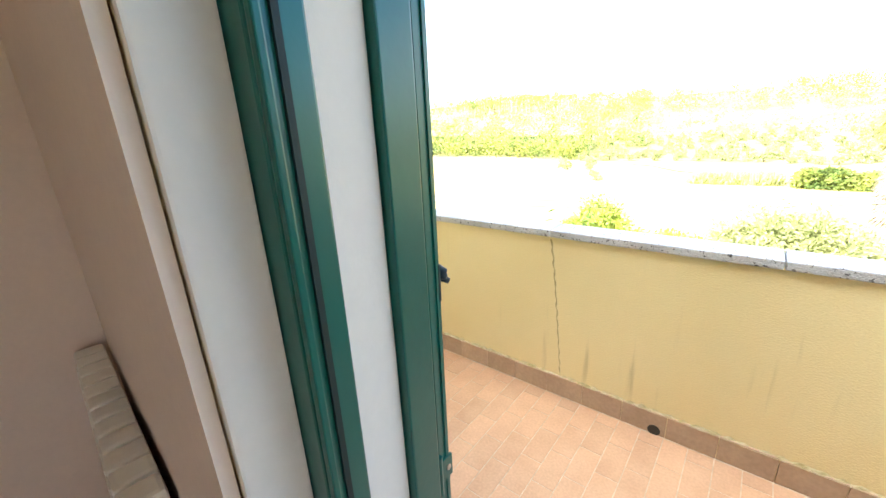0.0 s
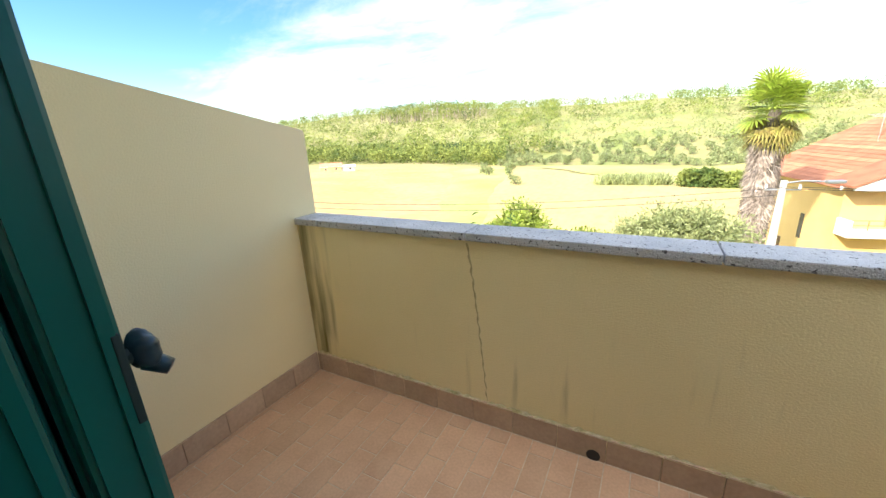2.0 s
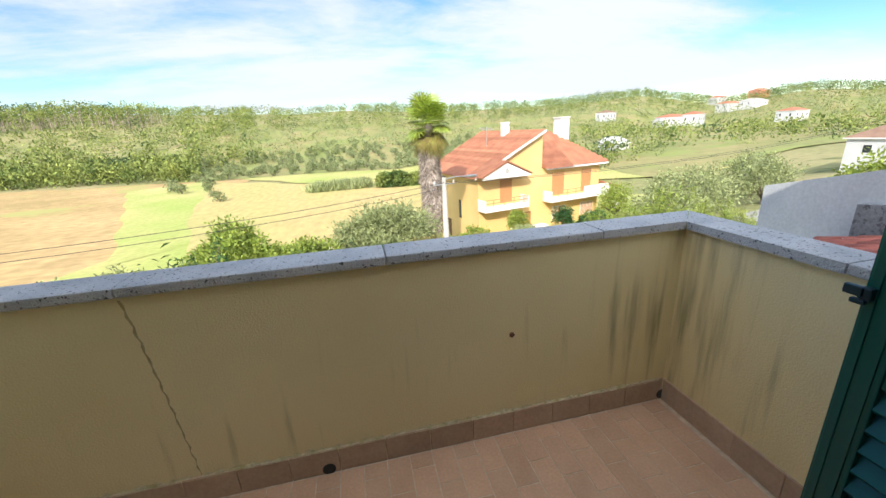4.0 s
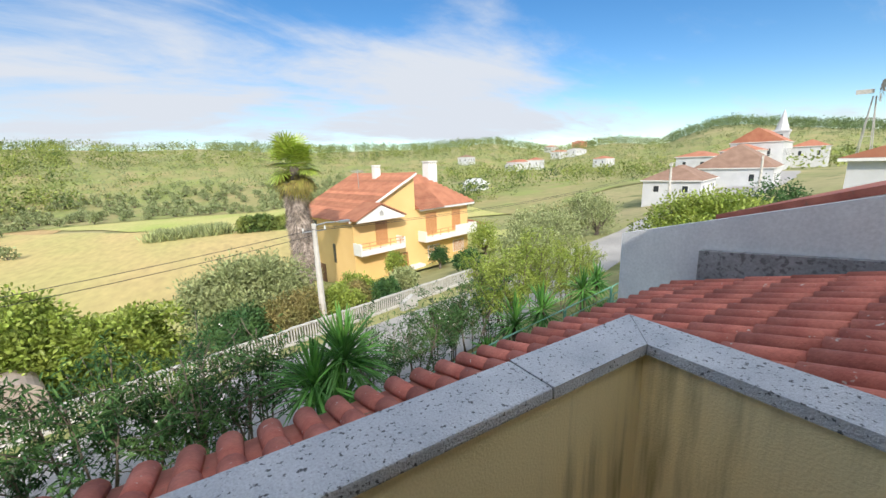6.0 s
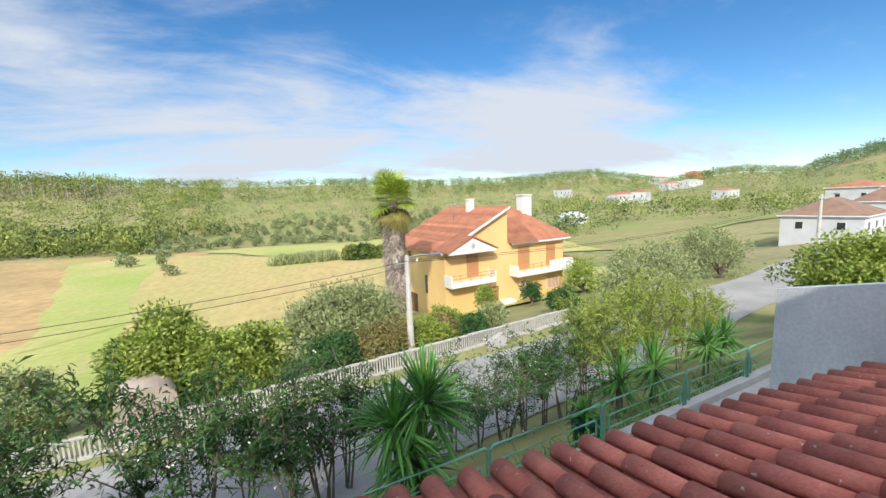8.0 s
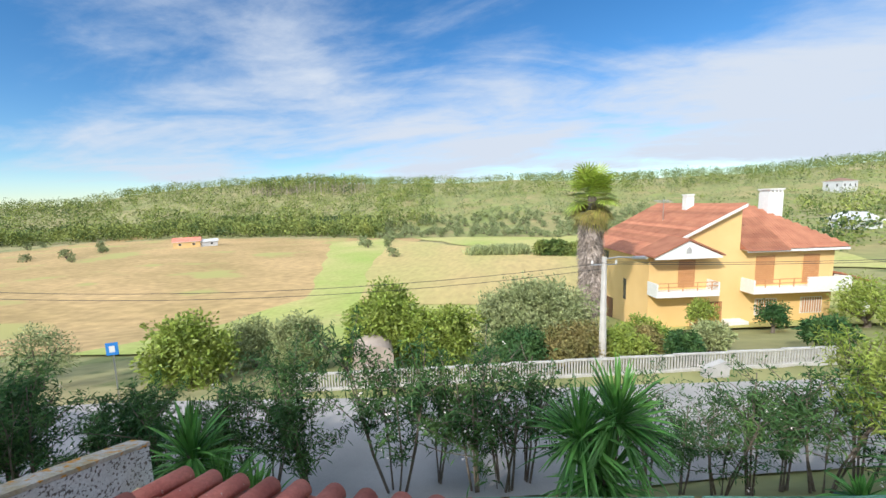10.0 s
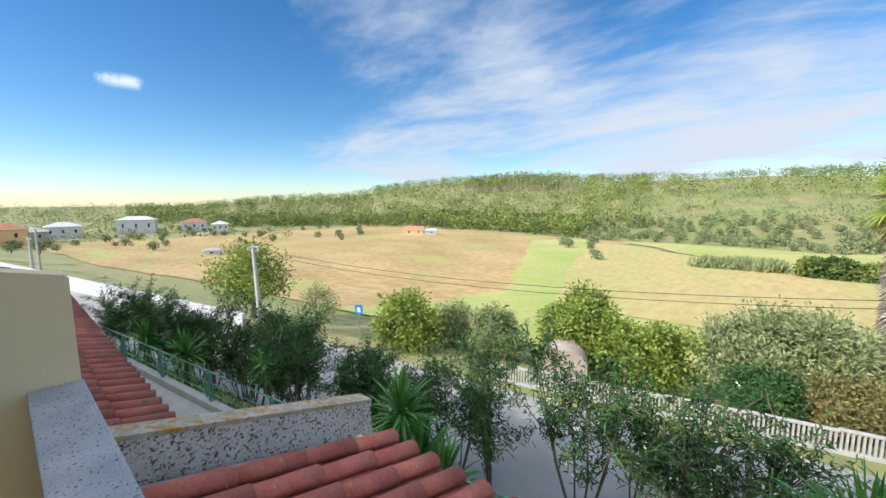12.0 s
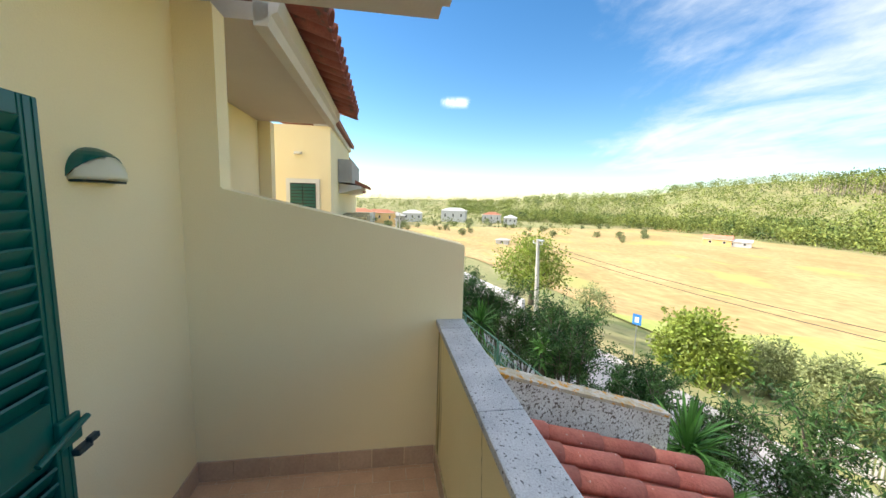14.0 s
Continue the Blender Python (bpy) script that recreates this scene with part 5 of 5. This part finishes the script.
def plant(kind, x, y, yaw, s, dz=0.0):
    c = copy_thing(kind, pose(x, y, float(ground(x, y)) - 0.05 + dz, 0, 0, yaw))
    c.scale = (s, s, s)
    return c


pr = random.Random(8)
for x in np.arange(-20, -4.6, 0.8):
    plant(kinds[pr.choice((0, 1, 2))], x + pr.uniform(-0.25, 0.25), pr.uniform(6.2, 8.2) + 0.2 * x, pr.uniform(0, 360), pr.uniform(0.82, 0.98) if x < -8 else pr.uniform(0.95, 1.1))
for x in np.arange(-17, -7, 1.7):
    plant(kinds[pr.choice((0, 1, 2))], x, pr.uniform(7.6, 8.5) + 0.2 * x, pr.uniform(0, 360), pr.uniform(0.85, 1.0))
# single shrubs along the verge: kind, place, size
for kind_i, x, y, s in ((0, -2.9, 8.0, 1.25), (2, -3.9, 7.6, 1.10), (1, -4.8, 7.2, 1.1), (2, -0.75, 8.5, 1.34), (4, 0.1, 9.0, 1.25), (4, 1.3, 8.9, 1.45), (3, 2.0, 9.0, 1.5), (4, 2.45, 9.2, 1.38),
                        (3, 5.6, 9.6, 1.15), (4, 6.1, 9.0, 0.9), (3, 6.8, 8.7, 0.95), (4, 7.4, 8.6, 1.05), (1, 8.4, 9.2, 0.95), (3, 8.9, 8.9, 1.2),
                        (5, 9.7, 9.0, 1.12), (6, 10.3, 8.4, 1.12), (5, 11.4, 9.9, 1.1), (6, 12.3, 9.3, 1.15), (5, 13.4, 10.2, 1.0), (6, 14.6, 10.0, 1.0), (5, 15.8, 10.8, 0.95), (6, 17.0, 10.9, 0.9), (6, 18.4, 11.6, 0.8)):
    plant(kinds[kind_i], x, y, pr.uniform(0, 360), s)
for k in kinds:
    for o in (k, *k.children_recursive):
        bpy.data.objects.remove(o)


def yucca(seed, heads, blade, label="spiky green yucca with long narrow blades"):
    r = np.random.RandomState(seed)
    t = thing("yucca", 0, 0, -60, 0, label, "yucca", "yuccas by the railing")
    for hx, hy, hz, n in heads:
        part("trunk", tube([(hx * 0.4, hy * 0.4, 0), (hx * 0.8, hy * 0.8, hz * 0.6), (hx, hy, hz)], [0.09, 0.075, 0.07], 7), M_BARK, t)
        el = np.radians(r.uniform(-50, 88, n))
        az = r.uniform(0, 2 * math.pi, n)
        d = np.stack([np.cos(el) * np.cos(az), np.cos(el) * np.sin(az), np.sin(el)], 1)
        b = np.array((hx, hy, hz)) + d * 0.05 + np.stack([0 * el, 0 * el, r.uniform(-0.25, 0.1, n)], 1)
        L = blade * r.uniform(0.75, 1.1, n)
        v, f = [], []
        for i in range(n):
            side = np.cross(d[i], (0, 0, 1.0))
            side = side / (np.linalg.norm(side) + 1e-6)
            nrm = np.cross(side, d[i])
            w = 0.034
            o = len(v)
            for s, ww, sag in ((0, 0.6, 0), (0.35, 1.0, 0.02), (0.75, 0.7, 0.09), (1.0, 0.06, 0.20)):
                p = b[i] + d[i] * L[i] * s - np.array((0, 0, sag * L[i] * math.cos(el[i])))
                v += [p - side * w * ww, p - nrm * w * ww * 0.45, p + side * w * ww]
            for k in range(3):
                a = o + 3 * k
                f += [(a, a + 1, a + 4, a + 3), (a + 1, a + 2, a + 5, a + 4)]
        tagged(arrays_ob("blade_rosette", np.array(v), np.array(f), M_YUCCA, t), kind="stuff")
    return t


def settle(t, x, y, z, yaw=0, s=1.0):
    t.matrix_world = pose(x, y, z, 0, 0, yaw)
    t.scale = (s, s, s)
    return t


settle(yucca(41, [(-0.30, 0.0, 1.75, 170), (0.35, 0.1, 2.1, 170), (0.05, -0.25, 1.15, 120)], 1.1, "large double-headed yucca with long dark green blades"), 3.75, 6.6, float(ground(3.75, 6.6)) - 0.1)
settle(yucca(42, [(0.0, 0.0, 1.6, 130), (0.55, -0.1, 0.95, 130), (1.0, 0.0, 0.6, 110)], 0.85, "bright green yucca with several heads"), -2.75, 4.55, float(ground(-2.75, 4.55)) - 0.1)
settle(yucca(43, [(0.0, 0.0, 0.85, 90)], 0.45, "small round-headed yucca on a thin stem"), -7.3, 4.1, -3.2)
for sx, sy, sd in ((8.9, 6.75, 44), (10.2, 7.0, 45), (14.6, 8.4, 46), (12.8, 7.6, 48), (-10.6, 3.2, 49), (-13.5, 2.9, 50)):
    settle(yucca(sd, [(0, 0, 1.1, 90)], 0.8), sx, sy, float(ground(sx, sy)) - 0.1)
pot = thing("plant_pot", 7.15, 5.75, float(ground(7.15, 5.75)) - 0.05, 0, "black plastic plant pot on the bank", "pot")
bm = tube([(0, 0, 0), (0, 0, 0.05), (0, 0, 0.52), (0, 0, 0.58)], [0.22, 0.24, 0.30, 0.31], 16)
part("pot_body", bm, M_PLASTIC, pot)
settle(yucca(47, [(0, 0, 0.15, 70)], 0.45, "young yucca growing in a black pot"), 7.15, 5.75, float(ground(7.15, 5.75)) + 0.45)


def grass_tufts(name, pts, n, h, material, label):
    base = np.repeat(np.asarray(pts, float), n, axis=0) + vr.normal(scale=0.16, size=(len(pts) * n, 3)) * np.array((1, 1, 0.1))
    way = vr.normal(scale=0.5, size=base.shape) + np.array((0, 0, 1.0))
    v, f = blades(base, way, vr.uniform(0.6, 1.2, len(base)) * h, np.full(len(base), 0.022), 0.3, vr)
    return tagged(arrays_ob(name, v, f, material), label, "plants", kind="stuff")


pts = [(x, rail_y(x) + vr.uniform(0.25, 0.7), float(ground(x, rail_y(x) + 0.5)) + 0.0) for x in np.arange(-16, 13, 0.22)]
grass_tufts("border_plants", pts, 26, 0.5, M_YUCCA, "strappy green border plants behind the railing")


def bush(name, x, y, z, rx, rz, n_clumps, per, size, material, label, category="bush", trunk=0.0, seed=1, clump=0.34):
    """A shrub or tree crown: clumps set unevenly inside an ellipsoid, each with single leaves."""
    r = np.random.RandomState(seed)
    t = thing(name, x, y, z, 0, label, category)
    d = r.normal(size=(n_clumps, 3))
    d /= np.linalg.norm(d, axis=1, keepdims=True)
    d[:, 2] = np.where(d[:, 2] < -0.8, -d[:, 2], d[:, 2])
    c = d * np.array((rx, rx, rz)) * r.uniform(0.35, 1.0, (n_clumps, 1)) ** 0.6 * (1 + 0.14 * r.normal(size=(n_clumps, 1)))
    c[:, 2] += trunk + rz * 0.85
    if trunk > 0:
        part("trunk", tube([(0, 0, -0.3), (0.05 * rx, 0.03, trunk * 0.6), (0, 0.05, trunk + rz * 0.4)], [0.10 * rx + 0.05, 0.07 * rx + 0.04, 0.04 * rx], 7), M_BARK, t)
        bm = bmesh.new()
        for k in range(min(8, n_clumps)):
            add_tube(bm, [(0, 0, trunk * 0.7), tuple(c[k] * 0.5 + np.array((0, 0, trunk * 0.4))), tuple(c[k])], [0.05 * rx, 0.03 * rx, 0.01], 4)
        tagged(part("branching", bm, M_BARK, t), kind="stuff")
    v, f = leaf_cloud(c, rx * clump, per, size, r, 0.3)
    tagged(arrays_ob("crown", v, f, material, t), kind="stuff")
    return t


def on(x, y, dz=0.0):
    return float(ground(x, y)) + dz


bush("olive_tree", 3.2, 20.6, on(3.2, 20.6), 2.7, 1.65, 230, 150, (0.24, 0.085), M_OLIVE, "grey-green olive tree beyond the road", "tree", 0.9, 61, 0.26)
bush("shrub", -4.6, 19.0, on(-4.6, 19), 2.0, 2.1, 120, 140, (0.22, 0.12), M_LEAF_LIGHT, "bright yellow-green shrub beyond the road", "bush", 0.3, 62)
bush("shrub", -1.6, 18.6, on(-1.6, 18.6), 1.7, 1.5, 90, 140, (0.22, 0.12), M_LEAF_LIGHT, "yellow-green shrub beyond the road", "bush", 0.2, 72)
bush("olive_tree", -9.8, 18.6, on(-9.8, 18.6), 1.5, 1.5, 70, 120, (0.20, 0.08), M_OLIVE, "small grey-green olive tree beyond the road", "tree", 0.15, 63)
bush("shrub", -14.0, 15.6, on(-14, 15.6), 2.0, 1.6, 70, 120, (0.24, 0.12), M_LEAF_LIGHT, "yellow-green shrub beyond the road", "bush", 0.15, 64)
bush("olive_tree", -13.4, 19.4, on(-13.4, 19.4), 1.5, 1.4, 60, 120, (0.2, 0.08), M_OLIVE, "small grey-green olive tree beyond the road", "tree", 0.15, 65)
bush("olive_tree", -21.5, 14.0, on(-21.5, 14), 1.5, 1.2, 60, 50, (0.17, 0.06), M_OLIVE, "grey-green shrub beyond the road", "bush", 0.8, 66)
bush("shade_tree", -29.0, 12.8, on(-29, 12.8), 2.7, 2.2, 110, 60, (0.26, 0.14), M_LEAF_LIGHT, "leafy green tree beside the leaning pole", "tree", 1.6, 67)
bush("shrub", 14.6, 27.5, on(14.6, 27.5), 0.8, 0.8, 50, 60, (0.18, 0.08), M_LEAF_LIGHT, "green garden shrub in front of the yellow house", "bush", 1.0, 68)
bush("shrub", 19.5, 28.5, on(19.5, 28.5), 0.9, 0.8, 50, 60, (0.18, 0.08), M_LEAF, "dark green garden shrub in front of the yellow house", "bush", 0.6, 69)
bush("round_hedge", 20.6, 7.2, -3.6, 2.5, 1.55, 330, 110, (0.16, 0.085), M_LEAF_LIGHT, "dense rounded bright green hedge beyond the white wall", "hedge", 0.4, 70, 0.2)
bush("dark_shrub", 27.0, 7.2, -3.3, 1.5, 1.4, 60, 50, (0.18, 0.08), M_LEAF, "dark shrub beside the hedge", "bush", 0.6, 71)
for i, (sx, sy, rx, m) in enumerate(((20, 17.5, 1.8, M_OLIVE), (24, 19.5, 2.0, M_OLIVE), (29, 24, 2.4, M_OLIVE), (33, 22, 2.0, M_OLIVE), (26, 30, 2.0, M_LEAF_LIGHT), (38, 27, 2.6, M_OLIVE), (43, 31, 2.6, M_WOODS), (34, 33, 2.2, M_OLIVE), (9.0, 20.5, 1.0, M_LEAF_LIGHT), (12.5, 21.5, 0.8, M_OLIVE), (17.0, 20.5, 0.9, M_LEAF))):
    bush("scrub_bush", sx, sy, on(sx, sy), rx, rx * 0.75, 60, 50, (0.24, 0.10), m, "loose grey-green bush on the slope below the road", "bush", 0.5, 80 + i)
M_DRYING = surf("drying_leaves", (0.17, 0.17, 0.05), (0.33, 0.26, 0.10), 1.5, 0.6, 0.0, island=0.4, trans=0.2)
for i, (sx, sy, rx, m, label) in enumerate(((2.5, 17.4, 1.1, M_LEAF, "dark green garden shrub behind the white fence"), (4.4, 17.9, 1.0, M_DRYING, "yellow-brown garden shrub behind the white fence"), (5.5, 18.9, 1.1, M_DRYING, "yellow-brown garden shrub behind the white fence"),
                                            (7.4, 18.4, 0.9, M_LEAF_LIGHT, "small green garden shrub behind the white fence"), (8.6, 19.6, 0.8, M_DRYING, "low drying garden shrub below the palm"), (10.0, 18.6, 0.7, M_LEAF, "low dark garden shrub behind the white fence"))):
    bush("garden_shrub", sx, sy, on(sx, sy), rx, rx * 0.85, 70, 70, (0.17, 0.07), m, label, "bush", 0.35, 180 + i)
for i, (sx, sy) in enumerate(((8.8, 25.0), (11.0, 23.8), (6.0, 24.5))):
    settle(yucca(90 + i, [(0, 0, 0.6, 80)], 0.9, "spiky garden yucca below the yellow house"), sx, sy, on(sx, sy))

# ---- the palm ----
palm = thing("palm_tree", 7.5, 27.6, on(7.5, 27.6, -0.2), 0, "tall fan palm with a skirt of dead fronds on its trunk", "palm")
PH = 2.75 - palm.location.z
part("trunk", tube([(0, 0, 0), (0.1, 0, 2.0), (0.0, 0, PH * 0.6), (0.05, 0, PH - 1.0)], [0.55, 0.38, 0.30, 0.28], 12), M_BARK, palm)
r = np.random.RandomState(5)


def fan(base, d, stalk, radius, n, droop, v, f, slim):
    """A fan leaf: a stalk with narrow fingers spread round its end."""
    d = d / np.linalg.norm(d)
    side = np.cross(d, (0, 0, 1.0))
    side /= np.linalg.norm(side) + 1e-6
    end = base + d * stalk
    o = len(v)
    v += [base - side * 0.02, base + side * 0.02, end + side * 0.02, end - side * 0.02]
    f.append((o, o + 1, o + 2, o + 3))
    for k in range(n):
        a = math.radians(-105 + 210 * (k + 0.5) / n)
        w = d * math.cos(a) + side * math.sin(a)
        tip = end + w * radius + np.array((0, 0, -droop * radius))
        mid = end + w * radius * 0.55
        p = np.cross(w, d) if abs(math.sin(a)) > 0.2 else side
        p = side * math.cos(a) - d * math.sin(a)
        o = len(v)
        v += [end, mid + p * slim * radius, tip, mid - p * slim * radius]
        f.append((o, o + 1, o + 2, o + 3))


for name, material, n, z0, z1, el0, el1, stalk, rad, droop, slim in (
        ("green_fronds", M_PALM, 66, PH - 1.3, PH - 0.5, -35, 80, 1.0, 1.15, 0.12, 0.05),
        ("drying_fronds", M_PALM_BROWN, 46, PH - 2.1, PH - 1.2, -70, -25, 0.8, 0.95, 0.4, 0.045),
        ("dead_fronds", M_PALM_SKIRT, 360, PH * 0.26, PH - 1.7, -88, -62, 0.42, 0.85, 0.35, 0.05)):
    v, f = [], []
    for k in range(n):
        a, e = r.uniform(0, 2 * math.pi), math.radians(r.uniform(el0, el1))
        d = np.array((math.cos(e) * math.cos(a), math.cos(e) * math.sin(a), math.sin(e)))
        z = r.uniform(z0, z1)
        thin = 0.26 + 0.12 * z / PH if name == "dead_fronds" else 0.25
        fan(np.array((thin * math.cos(a), thin * math.sin(a), z)), d, stalk * r.uniform(0.7, 1.1), rad * r.uniform(0.6, 1.15), 15, droop, v, f, slim)
    tagged(arrays_ob(name, np.array(v), np.array(f), material, palm), kind="stuff")

# ---- groves and woods ----
def far_tree(seed, rx, rz, trunk, n, size, material, name, label, category):
    return bush(name, 0, 0, -60, rx, rz, n, 9, size, material, label, category, trunk, seed, 0.42)


olives = [far_tree(120 + k, 1.9, 1.5, 0.9, 26, (0.75, 0.45), M_OLIVE_FAR, "olive_tree", "small grey-green olive tree in the grove", "tree") for k in range(3)]
for o in olives:
    tagged(o, group="olive grove")
gr = random.Random(3)
grove = []
for i in range(30):
    for j in range(8):
        az = radians(-20 + i * 1.25 + (j % 2) * 0.6 + gr.uniform(-0.25, 0.25))
        rad = float(np.interp(math.degrees(az), EDGE_AZ, EDGE_R)) - 4 + j * 9.5 + gr.uniform(-2.0, 2.0)
        if gr.random() > 0.25:
            grove.append((2 + rad * math.sin(az), rad * math.cos(az), gr.uniform(0.6, 0.95)))
# the row between the two fields, and strays in the grass
grove += [(-19 - 3.9 * k + gr.uniform(-2.5, 2.5), 62 + 11 * k, gr.uniform(0.45, 0.7)) for k in range(3, 8)]
grove += [(-44 - 5 * (k % 3) + gr.uniform(-2, 2), 118 + 6 * k, gr.uniform(0.6, 0.9)) for k in range(5)]
for k in range(70):
    az, rad = radians(gr.uniform(-92, -52)), gr.uniform(150, 285)
    grove.append((2 + rad * math.sin(az), rad * math.cos(az), gr.uniform(0.45, 0.9)))
for x, y, s in grove:
    c = copy_thing(gr.choice(olives), pose(x, y, on(x, y, -0.1), 0, 0, gr.uniform(0, 360)))
    c.scale = (s, s, s)
for o in olives:
    for k in (o, *o.children_recursive):
        bpy.data.objects.remove(k)


def woods(name, trees, material, size, per, label, lift=0.0):
    """Trees given as arrays x, y, height, radius; crowns of single leaf clumps."""
    x, y, h, rr_ = trees
    n = len(x)
    z = ground(x, y)
    k = np.repeat(np.arange(n), per)
    d = vr.normal(size=(n * per, 3))
    d /= np.linalg.norm(d, axis=1, keepdims=True)
    c = np.stack([x[k] + d[:, 0] * rr_[k], y[k] + d[:, 1] * rr_[k], z[k] + h[k] * (0.58 + lift) + d[:, 2] * h[k] * (0.42 - lift)], 1)
    c += vr.normal(scale=0.25, size=c.shape) * rr_[k][:, None]
    way = d + vr.normal(scale=0.6, size=d.shape) + np.array((0, 0, 0.5))
    v, f = blades(c, way, size * rr_[k] * vr.uniform(0.6, 1.2, n * per), size * 0.62 * rr_[k] * vr.uniform(0.6, 1.2, n * per), 0.05, vr)
    return tagged(arrays_ob(name, v, f, material), label, "woods", kind="stuff")


def scatter(n, az0, az1, f0, f1, h0, h1, slim=0.32):
    az = vr.uniform(az0, az1, n)
    r0 = np.interp(az, EDGE_AZ, EDGE_R)
    rad = r0 + 330 * vr.uniform(f0, f1, n)
    a = np.radians(az)
    h = vr.uniform(h0, h1, n)
    return 2 + rad * np.sin(a), rad * np.cos(a), h, h * slim * vr.uniform(0.8, 1.2, n)


woods("edge_wood", scatter(900, -72, -20, 0.0, 0.14, 4, 7.5, 0.44), M_WOODS, 0.42, 60, "mixed green trees along the edge of the field")
woods("slope_wood", scatter(1900, -80, -12, 0.12, 1.02, 4, 8, 0.42), M_WOODS, 0.42, 56, "mixed green woodland and scrub on the slope")
woods("upper_wood", scatter(1000, -14, 62, 0.42, 1.02, 4, 8, 0.40), M_WOODS, 0.42, 52, "mixed green woodland on the upper slope")
woods("dark_wood", scatter(900, 2, 85, 0.62, 1.05, 6, 9, 0.33), M_WOODS_DARK, 0.42, 40, "dark green pine wood on the far slope")
woods("skyline_wood", scatter(620, -115, 85, 0.92, 1.06, 5, 10, 0.28), M_WOODS_DARK, 0.42, 40, "dark trees along the skyline")
woods("slope_olives", scatter(1000, -16, 80, 0.16, 0.55, 1.8, 3.2, 0.6), M_OLIVE_FAR, 0.5, 34, "grey-green olive trees dotted over the slope")
woods("scrub", scatter(380, -20, 80, 0.12, 0.6, 1.2, 3.4, 0.7), M_WOODS, 0.5, 30, "low green scrub on the slope")
woods("plain_scrub", scatter(420, -100, -62, -0.28, 0.1, 1.2, 3.2, 0.6), M_WOODS, 0.5, 24, "low green scrub on the plain")
woods("plain_wood", scatter(520, -112, -74, 0.12, 1.0, 3, 6, 0.45), M_WOODS, 0.42, 40, "trees and scrub beyond the plain")
woods("valley_trees", scatter(420, 28, 80, -0.36, 0.2, 1.8, 5, 0.55), M_WOODS, 0.42, 50, "scattered green trees in the valley")
woods("village_wood", scatter(420, 62, 84, 0.66, 1.04, 6, 10, 0.36), M_WOODS_DARK, 0.45, 44, "dark green wood on the hill behind the village")
stand = scatter(210, -37, -22, 0.50, 0.68, 10, 13, 0.15)
woods("tall_stand", stand, M_WOODS, 0.8, 26, "tall slender stand of trees on the slope", 0.2)
bm = bmesh.new()
for x, y, h in zip(*stand[:3]):
    z = float(ground(x, y))
    add_tube(bm, [(x, y, z), (x, y, z + h * 0.75)], [0.25, 0.15], 4)
tagged(part("tall_stand_trunks", bm, M_PALM_SKIRT), "pale slender trunks of the tall stand", "woods", kind="stuff")
reeds = np.array([(vr.uniform(-9, 5), vr.uniform(94, 101), 0) for _ in range(260)])
reeds[:, 2] = ground(reeds[:, 0], reeds[:, 1])
v, f = blades(np.repeat(reeds, 14, 0) + vr.normal(scale=0.5, size=(3640, 3)) * np.array((1, 1, 0)), vr.normal(scale=0.3, size=(3640, 3)) + np.array((0, 0, 1)), vr.uniform(1.2, 3.2, 3640), np.full(3640, 0.28), 0.1, vr)
tagged(arrays_ob("reeds", v, f, M_OLIVE), "tall pale reeds in the meadow", "plants", kind="stuff")
for i, (sx, sy, rx) in enumerate(((9, 92.5, 2.2), (12, 92, 2.3), (16, 91, 1.9))):
    bush("field_bush", sx, sy, on(sx, sy), rx, rx * 0.7, 60, 30, (0.7, 0.4), M_WOODS, "dark green bush standing in the field", "bush", 0.4, 140 + i)

# ---- balcony floor tiles ----
tile_w, tile_l, joint = 0.10, 0.20, 0.0045
meshes = {}
for col in range(-1, 33):
    x0, x1 = max(0.04 + col * tile_w, 0.013), min(0.14 + col * tile_w, 3.257)
    y = -1.69 if col % 2 else -1.59
    while y < -0.015 and x1 - x0 > 0.02:
        y0, y1 = max(y, -1.387), min(y + tile_l, -0.013)
        if y1 - y0 > 0.02:
            key = (round(x1 - x0, 3), round(y1 - y0, 3))
            if key not in meshes:
                b = box(0, 0, -0.005, key[0] - joint, key[1] - joint, 0.0, 0.001)
                me = bpy.data.meshes.new("floor_tile")
                b.to_mesh(me)
                b.free()
                me.materials.append(M_FLOOR)
                meshes[key] = me
            share("floor_tile", meshes[key], floor, pose(x0, y0, random.uniform(-0.0004, 0.0004)))
        y += tile_l
